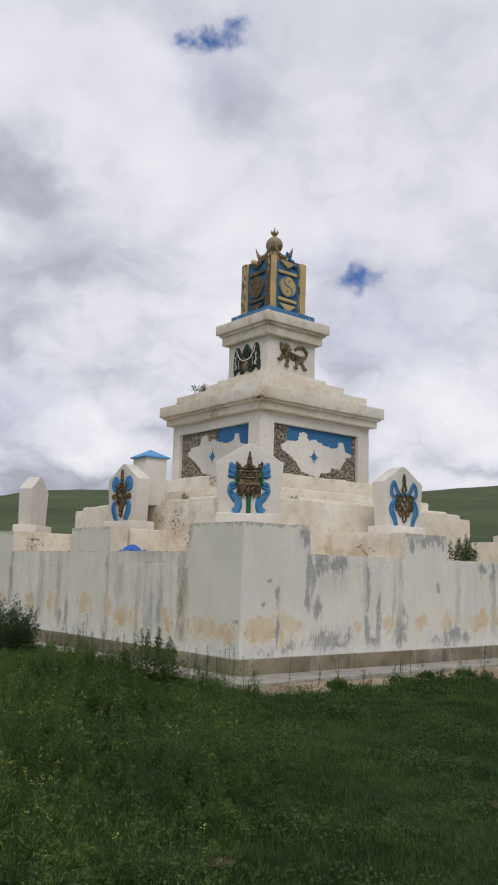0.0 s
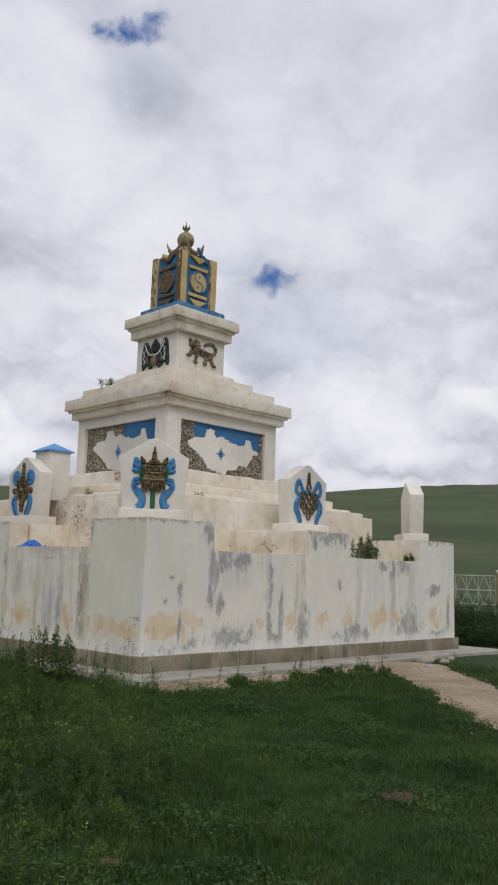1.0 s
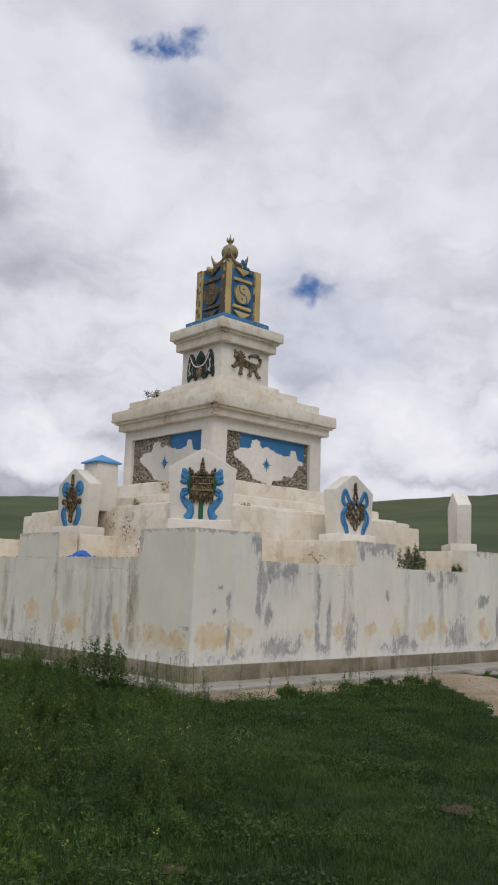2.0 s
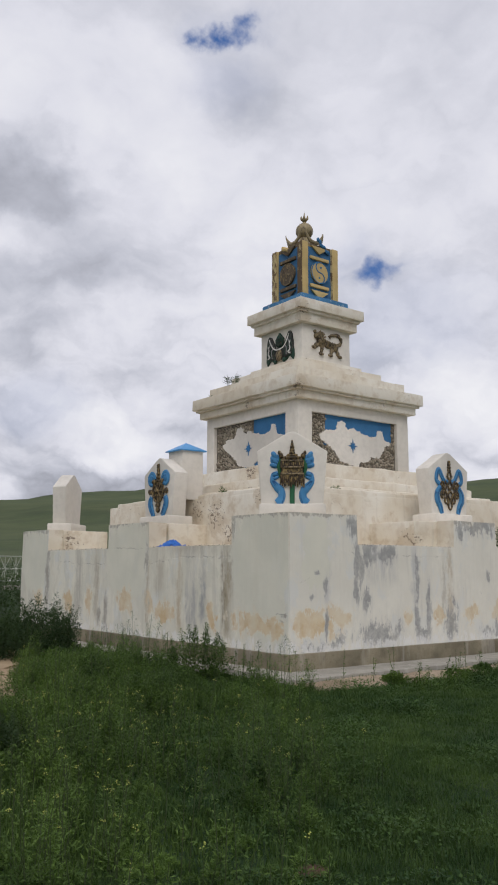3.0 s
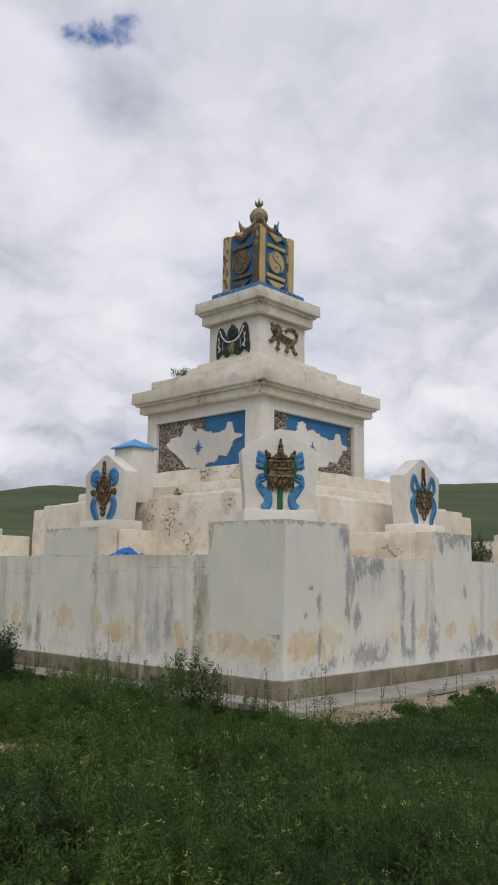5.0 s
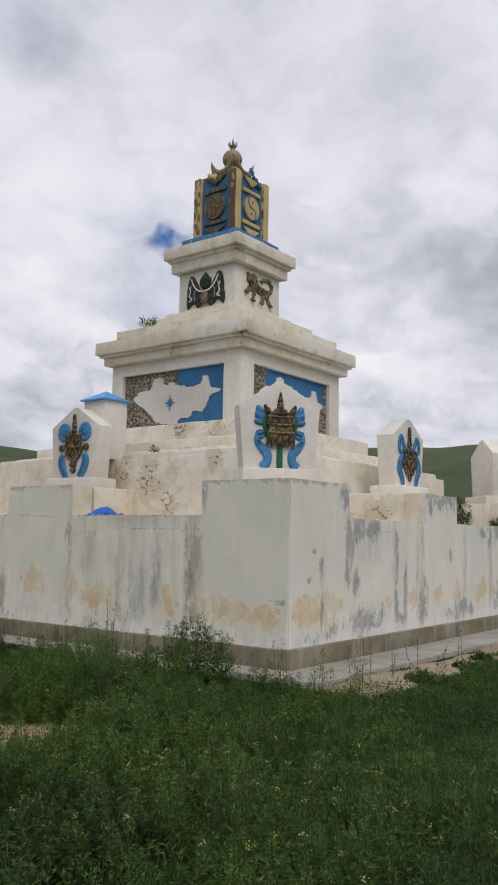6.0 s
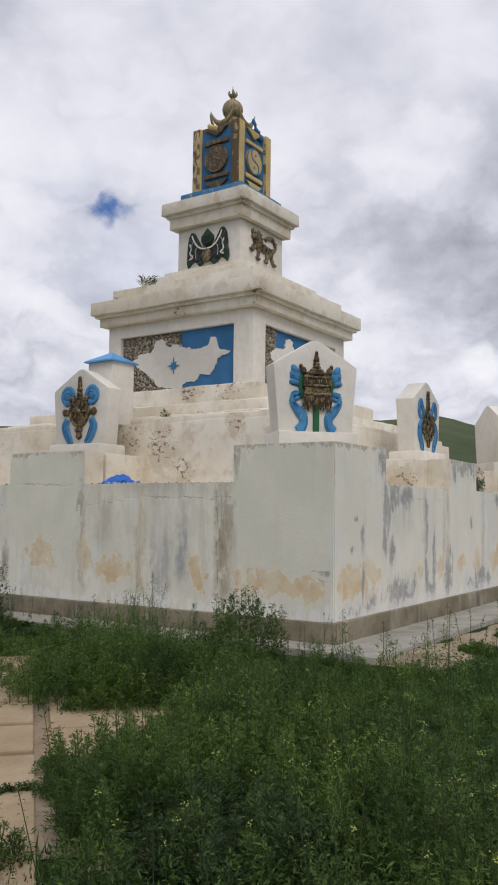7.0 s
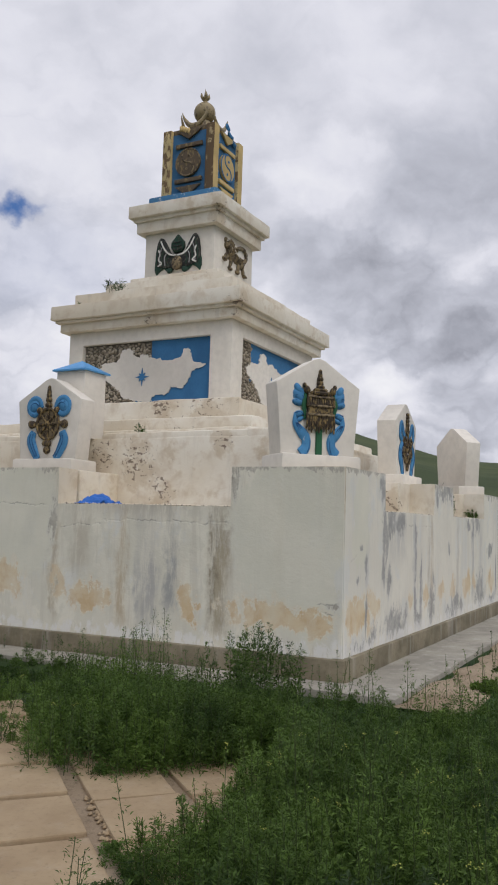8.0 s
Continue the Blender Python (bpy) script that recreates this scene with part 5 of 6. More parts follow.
# ---- burner hut ----
def make_hut():
    h = group_at("incense_burner", pose(8.14, 13.19, 2.765), "small white box-shaped burner with a blue hipped roof", "incense burner")
    part("body", block((-0.225, -0.235, 0.0), (0.225, 0.235, 0.92), 0.012, 0.005, 0.25), WASH, h)
    b = bmesh.new()
    q = 0.275
    low = [b.verts.new((x, y, 0.885)) for x, y in ((-q, -q), (q, -q), (q, q), (-q, q))]
    mid = [b.verts.new((x, y, 0.905)) for x, y in ((-q, -q), (q, -q), (q, q), (-q, q))]
    top = b.verts.new((0, 0, 1.06))
    b.faces.new(low[::-1])
    for k in range(4):
        b.faces.new((low[k], low[(k + 1) % 4], mid[(k + 1) % 4], mid[k]))
        b.faces.new((mid[k], mid[(k + 1) % 4], top))
    part("roof", b, ROOF, h, "blue sheet-metal hipped roof", 20)


make_hut()


# ---- paths ----
U = Vector((0.66, 0.751))          # the paved way runs along U; V is across it
V = Vector((-0.751, 0.66))
P0 = Vector((3.62, 9.47))
Q0 = P0 - U * 0.385 + V * 0.06     # where the grid of slabs is laid from


def strip(name, line, half, mat, lift=0.014, ragged=0.16, seed=0.0, n_across=8):
    """A ragged-edged band laid on the ground along a line."""
    pts = smooth_line([(x, y, 0) for x, y in line], 14)
    verts, faces = [], []
    for i, p in enumerate(pts):
        t = (pts[min(i + 1, len(pts) - 1)] - pts[max(i - 1, 0)]).normalized()
        side = Vector((-t.y, t.x, 0))
        wl = half + ragged * noise.noise(Vector((p.x * 2.1, p.y * 2.1, seed))) + 0.4 * ragged * noise.noise(Vector((p.x * 9, p.y * 9, seed)))
        wr = half + ragged * noise.noise(Vector((p.x * 2.1, p.y * 2.1, seed + 40))) + 0.4 * ragged * noise.noise(Vector((p.x * 9, p.y * 9, seed + 40)))
        for k in range(n_across + 1):
            f = k / n_across
            q = p + side * (wl * (1 - 2 * f) if f < 0.5 else wr * (1 - 2 * f))
            edge = abs(2 * f - 1) ** 6
            verts.append((q.x, q.y, lie(q.x, q.y) + lift * (1 - edge) - 0.02 * edge + 0.006 * noise.noise(Vector((q.x * 7, q.y * 7, 1)))))
    w = n_across + 1
    for i in range(len(pts) - 1):
        for k in range(n_across):
            faces.append((i * w + k, i * w + k + 1, (i + 1) * w + k + 1, (i + 1) * w + k))
    return mesh_from(name, np.array(verts), np.array(faces), mat, True)


tagged(strip("path", [(11.95, 7.95), (11.5, 7.45), (9.6, 5.35), (8.2, 3.7), (6.6, 1.6)], 0.66, SAND, 0.03), "sandy footpath worn through the grass", "path", kind="structure")
tagged(strip("bare_soil", [(6.5, 8.05), (8.0, 7.98), (10.0, 7.95), (11.2, 8.05), (12.2, 8.15)], 0.36, SAND, 0.03, 0.14, 5.0), "bare sandy soil beside the apron", "soil", kind="structure")
tagged(strip("bed", [tuple(P0 - U * 2.6 - V * 0.55), tuple(P0 - U * 1.2 - V * 0.6), tuple(P0 + U * 0.6 - V * 0.5)], 0.55, SAND, 0.008, 0.15, 13.0), "sandy bed under the paving slabs", "soil", kind="structure")
tagged(strip("bed", [tuple(P0 - U * 2.4 + V * 0.6), tuple(P0 + V * 0.45), tuple(P0 + U * 2.2 + V * 1.35), tuple(P0 + U * 5.5 + V * 2.6)], 0.95, SAND, 0.012, 0.2, 9.0, 14), "sandy bed under the paving slabs", "soil", kind="structure")


def make_pavers():
    """Cast concrete slabs, one object each, set unevenly."""
    way = group_at("paving", pose(Q0.x, Q0.y, 0), "worn sand-coloured concrete paving slabs with weedy joints", "paving", kind="structure")
    rng = random.Random(3)
    meshes = []
    for k in range(4):
        b = block((-0.295, -0.44, -0.05), (0.295, 0.44, 0.0), 0.012, 0.007, 0.2, k * 5.0)
        me = bpy.data.meshes.new("paving_slab")
        b.to_mesh(me)
        b.free()
        me.materials.append(PAVER)
        meshes.append(me)
    ang = math.atan2(U.y, U.x)
    cells = [(i, j) for i in range(-4, 3) for j in range(0, 3)]
    cells += [(i, j) for i in range(3, 9) for j in range(int(i * 0.27), int(i * 0.27) + 2)]
    for i, j in cells:
        u = (i + 0.5) * 0.605 + rng.uniform(-0.008, 0.008)
        v = j * 0.90 + 0.45
        p = Q0 + U * u + V * v
        ob = new("paving_slab", rng.choice(meshes))
        ob.parent = way
        ob.matrix_basis = Matrix.Translation((p.x - Q0.x, p.y - Q0.y, lie(p.x, p.y) + 0.038)) @ Euler((rng.uniform(-0.012, 0.012), rng.uniform(-0.012, 0.012), ang + rng.uniform(-0.012, 0.012))).to_matrix().to_4x4()
    # narrower slabs on the weedy side
    b = block((-0.295, -0.245, -0.05), (0.295, 0.245, 0.0), 0.012, 0.007, 0.2, 21.0)
    me = bpy.data.meshes.new("paving_slab")
    b.to_mesh(me)
    b.free()
    me.materials.append(PAVER)
    for u, v in ((-0.47, -0.345), (-1.075, -0.345), (0.135, -0.345), (-0.55, -0.90), (-1.15, -0.91), (0.06, -0.90), (0.74, -0.345)):
        p = Q0 + U * u + V * v
        ob = new("paving_slab", me)
        ob.parent = way
        ob.matrix_basis = Matrix.Translation((p.x - Q0.x, p.y - Q0.y, lie(p.x, p.y) + 0.036)) @ Euler((rng.uniform(-0.012, 0.012), rng.uniform(-0.012, 0.012), ang + rng.uniform(-0.015, 0.015))).to_matrix().to_4x4()


make_pavers()


# ---- plants ----
RNG = np.random.default_rng(11)


def uv(x, y):
    dx, dy = x - P0.x, y - P0.y
    return dx * U.x + dy * U.y, dx * V.x + dy * V.y


def bare(x, y):
    """Where nothing grows: walls and apron, slabs, sandy path."""
    built = (x > CORNER[0] - 0.55 - 0.02 * (y - 9)) & (x < CORNER[0] + SPAN + 0.8) & (y > CORNER[1] - 0.72) & (y < CORNER[1] + SPAN_W + 0.6)
    u, v = uv(x, y)
    slabs = ((u < 0.0) & (u > -2.35) & (v > -0.03) & (v < 2.8)) | ((u >= 0.0) & (v > 0.08 + 0.36 * u)) | ((v > -0.30 - 0.96 * (u + 1.42)) & (v <= -0.03) & (v > -1.2) & (u > -1.45) & (u < -0.2))
    slabs &= (u < 0.8) | (v < 1.3 + 0.36 * u)
    a, b = Vector((11.9, 8.05)), Vector((6.6, 1.6))
    d = (b - a).normalized()
    along, across = (x - a.x) * d.x + (y - a.y) * d.y, (x - a.x) * d.y - (y - a.y) * d.x
    path = (along > 0.15) & (np.abs(across) < 0.62 + 0.1 * np.sin(along * 5.3) + 0.06 * np.sin(along * 13))
    soil = (y > 7.72 + 0.12 * np.sin(x * 4.1)) & (y < 8.4) & (x > 7.2) & (x < 11.6)
    return built, slabs, path, soil


def weedy(x, y):
    """How far a place belongs to the rank weeds, 0 to 1."""
    s = ((x - 2.75) * 5.0 - (y - 3.6) * 4.1) / 6.47 + 0.35 * np.sin(x * 1.7 + y * 0.9) + 0.2 * np.sin(x * 4.1 - y * 3.3)
    w = np.clip(0.5 - s * 0.9, 0, 1)
    row = np.clip(1.3 - np.abs(y - 7.45 + 0.15 * np.sin(x * 2.3)) / 0.36, 0, 1) * (x > 7.4) * (x < 12.0) * 0.9
    return np.maximum(w, row)


SPOTS = [(5.18, 3.5, 0.13), (2.92, 3.8, 0.08)]      # bare reddish earth in the turf


def spots(x, y):
    hit = np.zeros(len(x), bool)
    for a, b, r in SPOTS:
        hit |= (x - a) ** 2 + (y - b) ** 2 < (r * (0.8 + 0.3 * np.sin(7 * np.arctan2(y - b, x - a)))) ** 2
    return hit


LIE = np.vectorize(lie)


def grow(n, x0, x1, y0, y1):
    return RNG.uniform(x0, x1, n), RNG.uniform(y0, y1, n)


def clear_of_walk(x, y, r):
    ok = np.ones(len(x), bool)
    for _, eye, _, _ in PATH:
        ok &= (x - eye[0]) ** 2 + (y - eye[1]) ** 2 > r * r
    return ok


def make_grass():
    x, y = grow(700000, -0.6, 13.6, -0.6, 9.0)
    rim = np.minimum(np.minimum(x + 0.6, 13.6 - x), y + 0.6)
    inner = RNG.random(len(x)) < np.clip(rim / 2.2, 0, 1) ** 1.5
    x, y = x[inner], y[inner]
    xo, yo = grow(210000, -9.0, 24.0, -8.0, 24.0)
    x, y = np.concatenate([x, xo]), np.concatenate([y, yo])
    built, slabs, path, soil = bare(x, y)
    near = np.hypot(x, y - 3.0)
    keep = ~(built | slabs | spots(x, y)) & (RNG.random(len(x)) < np.clip(1.25 - near / 16, 0.25, 1))
    keep &= ~(path & (RNG.random(len(x)) > 0.02)) & ~(soil & (RNG.random(len(x)) > 0.12))
    keep &= RNG.random(len(x)) > 0.55 * (weedy(x, y) > 0.6)
    x, y, near = x[keep], y[keep], near[keep]
    w = weedy(x, y)
    n = len(x)
    h = RNG.uniform(0.022, 0.065, n) * (1 + 1.7 * w * RNG.random(n)) * (0.75 + 0.5 * np.sin(x * 2.2) * np.sin(y * 1.9 + 1))
    h = np.maximum(h, 0.03)
    a, lean = RNG.uniform(0, 2 * np.pi, n), RNG.uniform(0.1, 0.75, n) * h
    wd = RNG.uniform(0.0026, 0.0056, n) * (1 + 0.6 * w) * (1 + np.clip(near - 6, 0, 8) * 0.12)
    z = LIE(x, y) - 0.004
    sx, sy = -np.sin(a) * wd, np.cos(a) * wd
    cx, cy = np.cos(a) * lean, np.sin(a) * lean
    p = np.zeros((n, 3, 3))
    p[:, 0] = np.stack([x - sx, y - sy, z], 1)
    p[:, 1] = np.stack([x + sx, y + sy, z], 1)
    p[:, 2] = np.stack([x + cx, y + cy, z + h], 1)
    f = np.arange(n)[:, None] * 3 + np.array([[0, 1, 2]])
    tagged(mesh_from("grass", p.reshape(-1, 3), f, GRASS), "short dark green steppe grass", "grass", kind="stuff")


def make_tufts():
    """Thicker tufts of grass that stand out of the turf."""
    x, y = grow(3400, 1.2, 12.5, 1.2, 8.4)
    built, slabs, path, soil = bare(x, y)
    c = np.sin(x * 1.7 + 1.9 * np.sin(y * 1.1)) * np.sin(y * 1.9 + 1.4 * np.sin(x * 0.9))
    keep = ~(built | slabs | path | soil | spots(x, y)) & clear_of_walk(x, y, 1.2) & (RNG.random(len(x)) < np.clip(0.35 + 0.6 * c, 0.05, 1))
    x, y = x[keep], y[keep]
    per = 46
    who = np.repeat(np.arange(len(x)), per)
    n = len(who)
    size = RNG.uniform(0.5, 1.0, len(x))[who]
    a, q = RNG.uniform(0, 2 * np.pi, n), np.sqrt(RNG.random(n)) * 0.10 * size
    px, py = x[who] + q * np.cos(a), y[who] + q * np.sin(a)
    h = RNG.uniform(0.035, 0.09, n) * size
    lean, wd = RNG.uniform(0.2, 0.9, n) * h, RNG.uniform(0.003, 0.006, n)
    z = LIE(px, py) - 0.004
    b = a + RNG.normal(0, 0.6, n)
    p = np.zeros((n, 3, 3))
    p[:, 0] = np.stack([px - np.sin(b) * wd, py + np.cos(b) * wd, z], 1)
    p[:, 1] = np.stack([px + np.sin(b) * wd, py - np.cos(b) * wd, z], 1)
    p[:, 2] = np.stack([px + np.cos(b) * lean, py + np.sin(b) * lean, z + h], 1)
    tagged(mesh_from("grass_tufts", p.reshape(-1, 3), np.arange(n)[:, None] * 3 + np.array([[0, 1, 2]]), GRASS), "thicker green tufts in the turf", "grass", kind="stuff")


def make_clover():
    """Low leafy cover of the trodden turf, in clumps."""
    x, y = grow(330000, -0.5, 13.0, 0.2, 8.6)
    built, slabs, path, soil = bare(x, y)
    c = np.sin(x * 2.9 + 1.3 * np.sin(y * 1.7)) * np.sin(y * 2.6 + 1.1 * np.sin(x * 2.1)) + 0.5 * np.sin(x * 7.1 + y * 3.0) * np.sin(y * 6.3)
    keep = ~(built | slabs | path | soil | spots(x, y)) & clear_of_walk(x, y, 1.0) & (RNG.random(len(x)) < np.clip(0.45 + 0.5 * c, 0.08, 1))
    x, y, c = x[keep], y[keep], c[keep]
    n = len(x)
    a, el = RNG.uniform(0, 2 * np.pi, n), RNG.uniform(0.0, 0.9, n)
    base = np.stack([x, y, LIE(x, y) + RNG.random(n) * np.clip(0.035 + 0.075 * c, 0.012, 0.16)], 1)
    way = np.stack([np.cos(a) * np.cos(el), np.sin(a) * np.cos(el), np.sin(el)], 1)
    length = RNG.uniform(0.012, 0.031, n) * np.clip(0.8 + 0.35 * c, 0.6, 1.3)
    v, f = leaf_mesh(base, way, length, length * 0.32)
    tagged(mesh_from("clover", v, f, CLOVER), "low clover and small-leaved herbs in the turf", "grass", kind="stuff")


def leaf_mesh(base, way, length, width):
    """Leaves as bent diamonds: arrays of base points and unit directions."""
    n = len(base)
    up = np.array([0, 0, 1.0])
    side = np.cross(way, up)
    side /= np.maximum(np.linalg.norm(side, axis=1), 1e-4)[:, None]
    tilt = RNG.normal(0, 0.5, n)[:, None]
    nrm = np.cross(side, way)
    side = side * np.cos(tilt) + nrm * np.sin(tilt)
    L, W = length[:, None], width[:, None]
    p = np.zeros((n, 4, 3))
    p[:, 0] = base
    p[:, 1] = base + way * L * 0.45 + side * W
    p[:, 2] = base + way * L * 0.98 - up * L * RNG.uniform(-0.1, 0.3, n)[:, None]
    p[:, 3] = base + way * L * 0.45 - side * W
    i = np.arange(n)[:, None] * 4
    return p.reshape(-1, 3), np.concatenate([i + [0, 1, 2], i + [0, 2, 3]])


def plant_arrays(x, y, z, h, per, spread, leaf, slim=0.2):
    """Leaves and stems of many upright weeds."""
    n = len(x)
    who = np.repeat(np.arange(n), per)
    t = RNG.random(len(who)) ** 0.65
    a = RNG.uniform(0, 2 * np.pi, len(who))
    lean_a, lean = RNG.uniform(0, 2 * np.pi, n), RNG.uniform(0, 0.28, n) * h
    out = spread[who] * (1.05 - t) * RNG.uniform(0.1, 1.0, len(who)) ** 0.7
    base = np.stack([x[who] + np.cos(a) * out + np.cos(lean_a[who]) * lean[who] * t, y[who] + np.sin(a) * out + np.sin(lean_a[who]) * lean[who] * t,
                     z[who] + h[who] * (0.06 + 0.94 * t) - 0.25 * out], 1)
    el = RNG.uniform(-0.1, 1.15, len(who))
    b = a + RNG.normal(0, 0.7, len(who))
    way = np.stack([np.cos(b) * np.cos(el), np.sin(b) * np.cos(el), np.sin(el)], 1)
    length = leaf * RNG.uniform(0.45, 1.3, len(who)) * (1.15 - 0.55 * t)
    lv, lf = leaf_mesh(base, way, length, length * slim * RNG.uniform(0.6, 1.3, len(who)))
    # stems: three-sided tapered rods
    k = np.arange(3) * 2 * np.pi / 3
    r = 0.0035
    lo = np.stack([x[:, None] + r * np.cos(k), y[:, None] + r * np.sin(k), np.repeat(z[:, None] - 0.02, 3, 1)], 2)
    hi = np.stack([(x + np.cos(lean_a) * lean)[:, None] + 0.5 * r * np.cos(k), (y + np.sin(lean_a) * lean)[:, None] + 0.5 * r * np.sin(k), np.repeat((z + h)[:, None], 3, 1)], 2)
    sv = np.concatenate([lo, hi], 1).reshape(-1, 3)
    i = np.arange(n)[:, None] * 6
    sf = np.concatenate([i + [0, 1, 4, 3], i + [1, 2, 5, 4], i + [2, 0, 3, 5]])
    tip = np.stack([x + np.cos(lean_a) * lean, y + np.sin(lean_a) * lean, z + h], 1)
    return lv, lf, sv, sf, tip


def flowers(tips, per, size, spread):
    n = len(tips) * per
    c = np.repeat(tips, per, 0) + RNG.normal(0, 1, (n, 3)) * np.array([spread, spread, spread * 0.8])
    o = np.array([[1, 0, 0], [-1, 0, 0], [0, 1, 0], [0, -1, 0], [0, 0, 0.7], [0, 0, -0.7]]) * size
    v = (c[:, None] + o[None] * RNG.uniform(0.6, 1.3, n)[:, None, None]).reshape(-1, 3)
    q = np.array([[0, 2, 4], [2, 1, 4], [1, 3, 4], [3, 0, 4], [2, 0, 5], [1, 2, 5], [3, 1, 5], [0, 3, 5]])
    return v, (np.arange(n)[:, None, None] * 6 + q[None]).reshape(-1, 3)


def make_weeds():
    x, y = grow(15500, 1.2, 13.5, 2.2, 19.5)
    built, slabs, path, soil = bare(x, y)
    w = weedy(x, y)
    keep = ~(built | slabs | path | (soil & (RNG.random(len(x)) > 0.15))) & clear_of_walk(x, y, 2.0) & (RNG.random(len(x)) < w ** 1.3 * (0.72 + 0.28 * (np.sin(x * 2.6 + 1.1 * np.sin(y * 1.9)) * np.sin(y * 2.3 + 1.3 * np.sin(x * 1.4)) > -0.25)))
    x, y, w = x[keep], y[keep], w[keep]
    # drawn together into clumps
    cell = 0.5
    ix, iy = np.floor(x / cell), np.floor(y / cell)
    cx = (ix + 0.5 + 0.32 * np.sin(ix * 12.9 + iy * 78.2)) * cell
    cy = (iy + 0.5 + 0.32 * np.sin(ix * 39.3 + iy * 11.1)) * cell
    x, y = x + 0.35 * (cx - x), y + 0.35 * (cy - y)
    dome = np.clip(1.38 - 7.0 * ((x - cx) ** 2 + (y - cy) ** 2) / 0.16, 0.42, 1.38) * (0.88 + 0.35 * np.sin(ix * 7.7 + iy * 5.3))
    ok = ~bare(x, y)[1]
    x, y, w, dome = x[ok], y[ok], w[ok], dome[ok]
    z = LIE(x, y)
    clump = 0.5 + 0.5 * np.sin(x * 1.9 + 0.7) * np.sin(y * 1.6 + 0.4)
    u, v = uv(x, y)
    tall = 1 + 0.45 * np.exp(-((u + 1.6) / 1.3) ** 2 - ((v + 1.0) / 0.9) ** 2)
    h = tall * dome * RNG.uniform(0.18, 0.43, len(x)) * (0.35 + 0.65 * w) * (0.55 + 0.95 * clump) * np.where((x > 5.5) & (y > 8.5), np.clip(1 - (x - 5.5) * 0.45, 0.5, 1), 1)
    lv, lf, sv, sf, tip = plant_arrays(x, y, z, h, 150, 0.05 + 0.30 * h, 0.037, 0.115)
    tagged(mesh_from("weeds", lv, lf, WEED), "rank feathery green weeds", "weeds", kind="stuff")
    tagged(mesh_from("weed_stems", sv, sf, STEM), "thin green weed stems", "weeds", kind="stuff")
    # mustard with yellow heads
    x, y = grow(3200, 1.5, 7.0, 3.0, 12.0)
    built, slabs, path, soil = bare(x, y)
    keep = ~(built | slabs | path) & clear_of_walk(x, y, 2.0) & ((y < 7.2) | ((x > 2.6) & (x < 3.9))) & (RNG.random(len(x)) < 0.6 * weedy(x, y) ** 2 * (0.3 + 0.7 * (np.sin(x * 2.7) * np.sin(y * 2.1 + 1) > -0.2)))
    x, y = x[keep], y[keep]
    z = LIE(x, y)
    h = RNG.uniform(0.24, 0.52, len(x))
    lv, lf, sv, sf, tip = plant_arrays(x, y, z, h, 44, 0.03 + 0.1 * h, 0.042, 0.11)
    tagged(mesh_from("flowering_weeds", lv, lf, MUSTARD), "tall weeds with small yellow flower heads", "weeds", kind="stuff")
    tagged(mesh_from("flower_stems", sv, sf, STEM), "thin weed stems", "weeds", kind="stuff")
    fv, ff = flowers(tip[RNG.random(len(tip)) < 0.5], 7, 0.0044, 0.009)
    tagged(mesh_from("yellow_flowers", fv, ff, FLOWER), "tiny yellow weed flowers", "flowers", kind="stuff")
    # dry spikes along the apron
    n = 56
    s = RNG.uniform(0, 1, n)
    x = np.where(s < 0.72, 6.55 + RNG.normal(0, 0.12, n), RNG.uniform(6.6, 9.6, n))
    y = np.where(s < 0.72, RNG.uniform(8.6, 15.5, n), 7.95 + RNG.normal(0, 0.15, n))
    lv, lf, sv, sf, tip = plant_arrays(x, y, LIE(x, y), RNG.uniform(0.2, 0.48, n), 30, np.full(n, 0.016), 0.03, 0.25)
    tagged(mesh_from("weed_spikes", lv, lf, WEED), "thin seeded weed spikes along the apron", "weeds", kind="stuff")
    tagged(mesh_from("spike_stems", sv, sf, STEM), "thin weed stems", "weeds", kind="stuff")
    # creepers between the slabs
    n = 420
    row = RNG.random(n) < 0.5
    u = np.where(row, -1.60 + RNG.normal(0, 0.02, n), RNG.uniform(-1.78, -1.15, n))
    v = np.where(row, RNG.uniform(0.05, 1.7, n), -0.03 + RNG.normal(0, 0.035, n))
    x, y = P0.x + u * U.x + v * V.x, P0.y + u * U.y + v * V.y
    lv, lf, sv, sf, tip = plant_arrays(x, y, LIE(x, y) + 0.02, RNG.uniform(0.02, 0.05, len(x)), 34, np.full(len(x), 0.035), 0.017, 0.3)
    tagged(mesh_from("joint_weeds", lv, lf, WEED), "low green creepers in the slab joints", "weeds", kind="stuff")


def shrub(name, x, y, z, r, h, n, leaf, label, category="shrub", mat=None, slim=0.2, per=60):
    """A bush of many leafy shoots from one root."""
    ob = group_at(name, pose(x, y, z), label, category)
    a, q = RNG.uniform(0, 2 * np.pi, n), np.sqrt(RNG.random(n)) * r
    px, py = q * np.cos(a), q * np.sin(a)
    hh = h * (0.45 + 0.55 * np.sqrt(np.maximum(0, 1 - (q / r) ** 2))) * RNG.uniform(0.7, 1.08, n)
    lv, lf, sv, sf, _ = plant_arrays(px, py, np.zeros(n), hh, per, np.full(n, 0.28 * r), leaf, slim)
    f = mesh_from("foliage", lv, lf, mat or SHRUB)
    s = mesh_from("stem", sv, sf, STEM)
    f.parent = s.parent = ob
    tagged(f, kind="stuff")
    tagged(s, kind="stuff")
    return ob


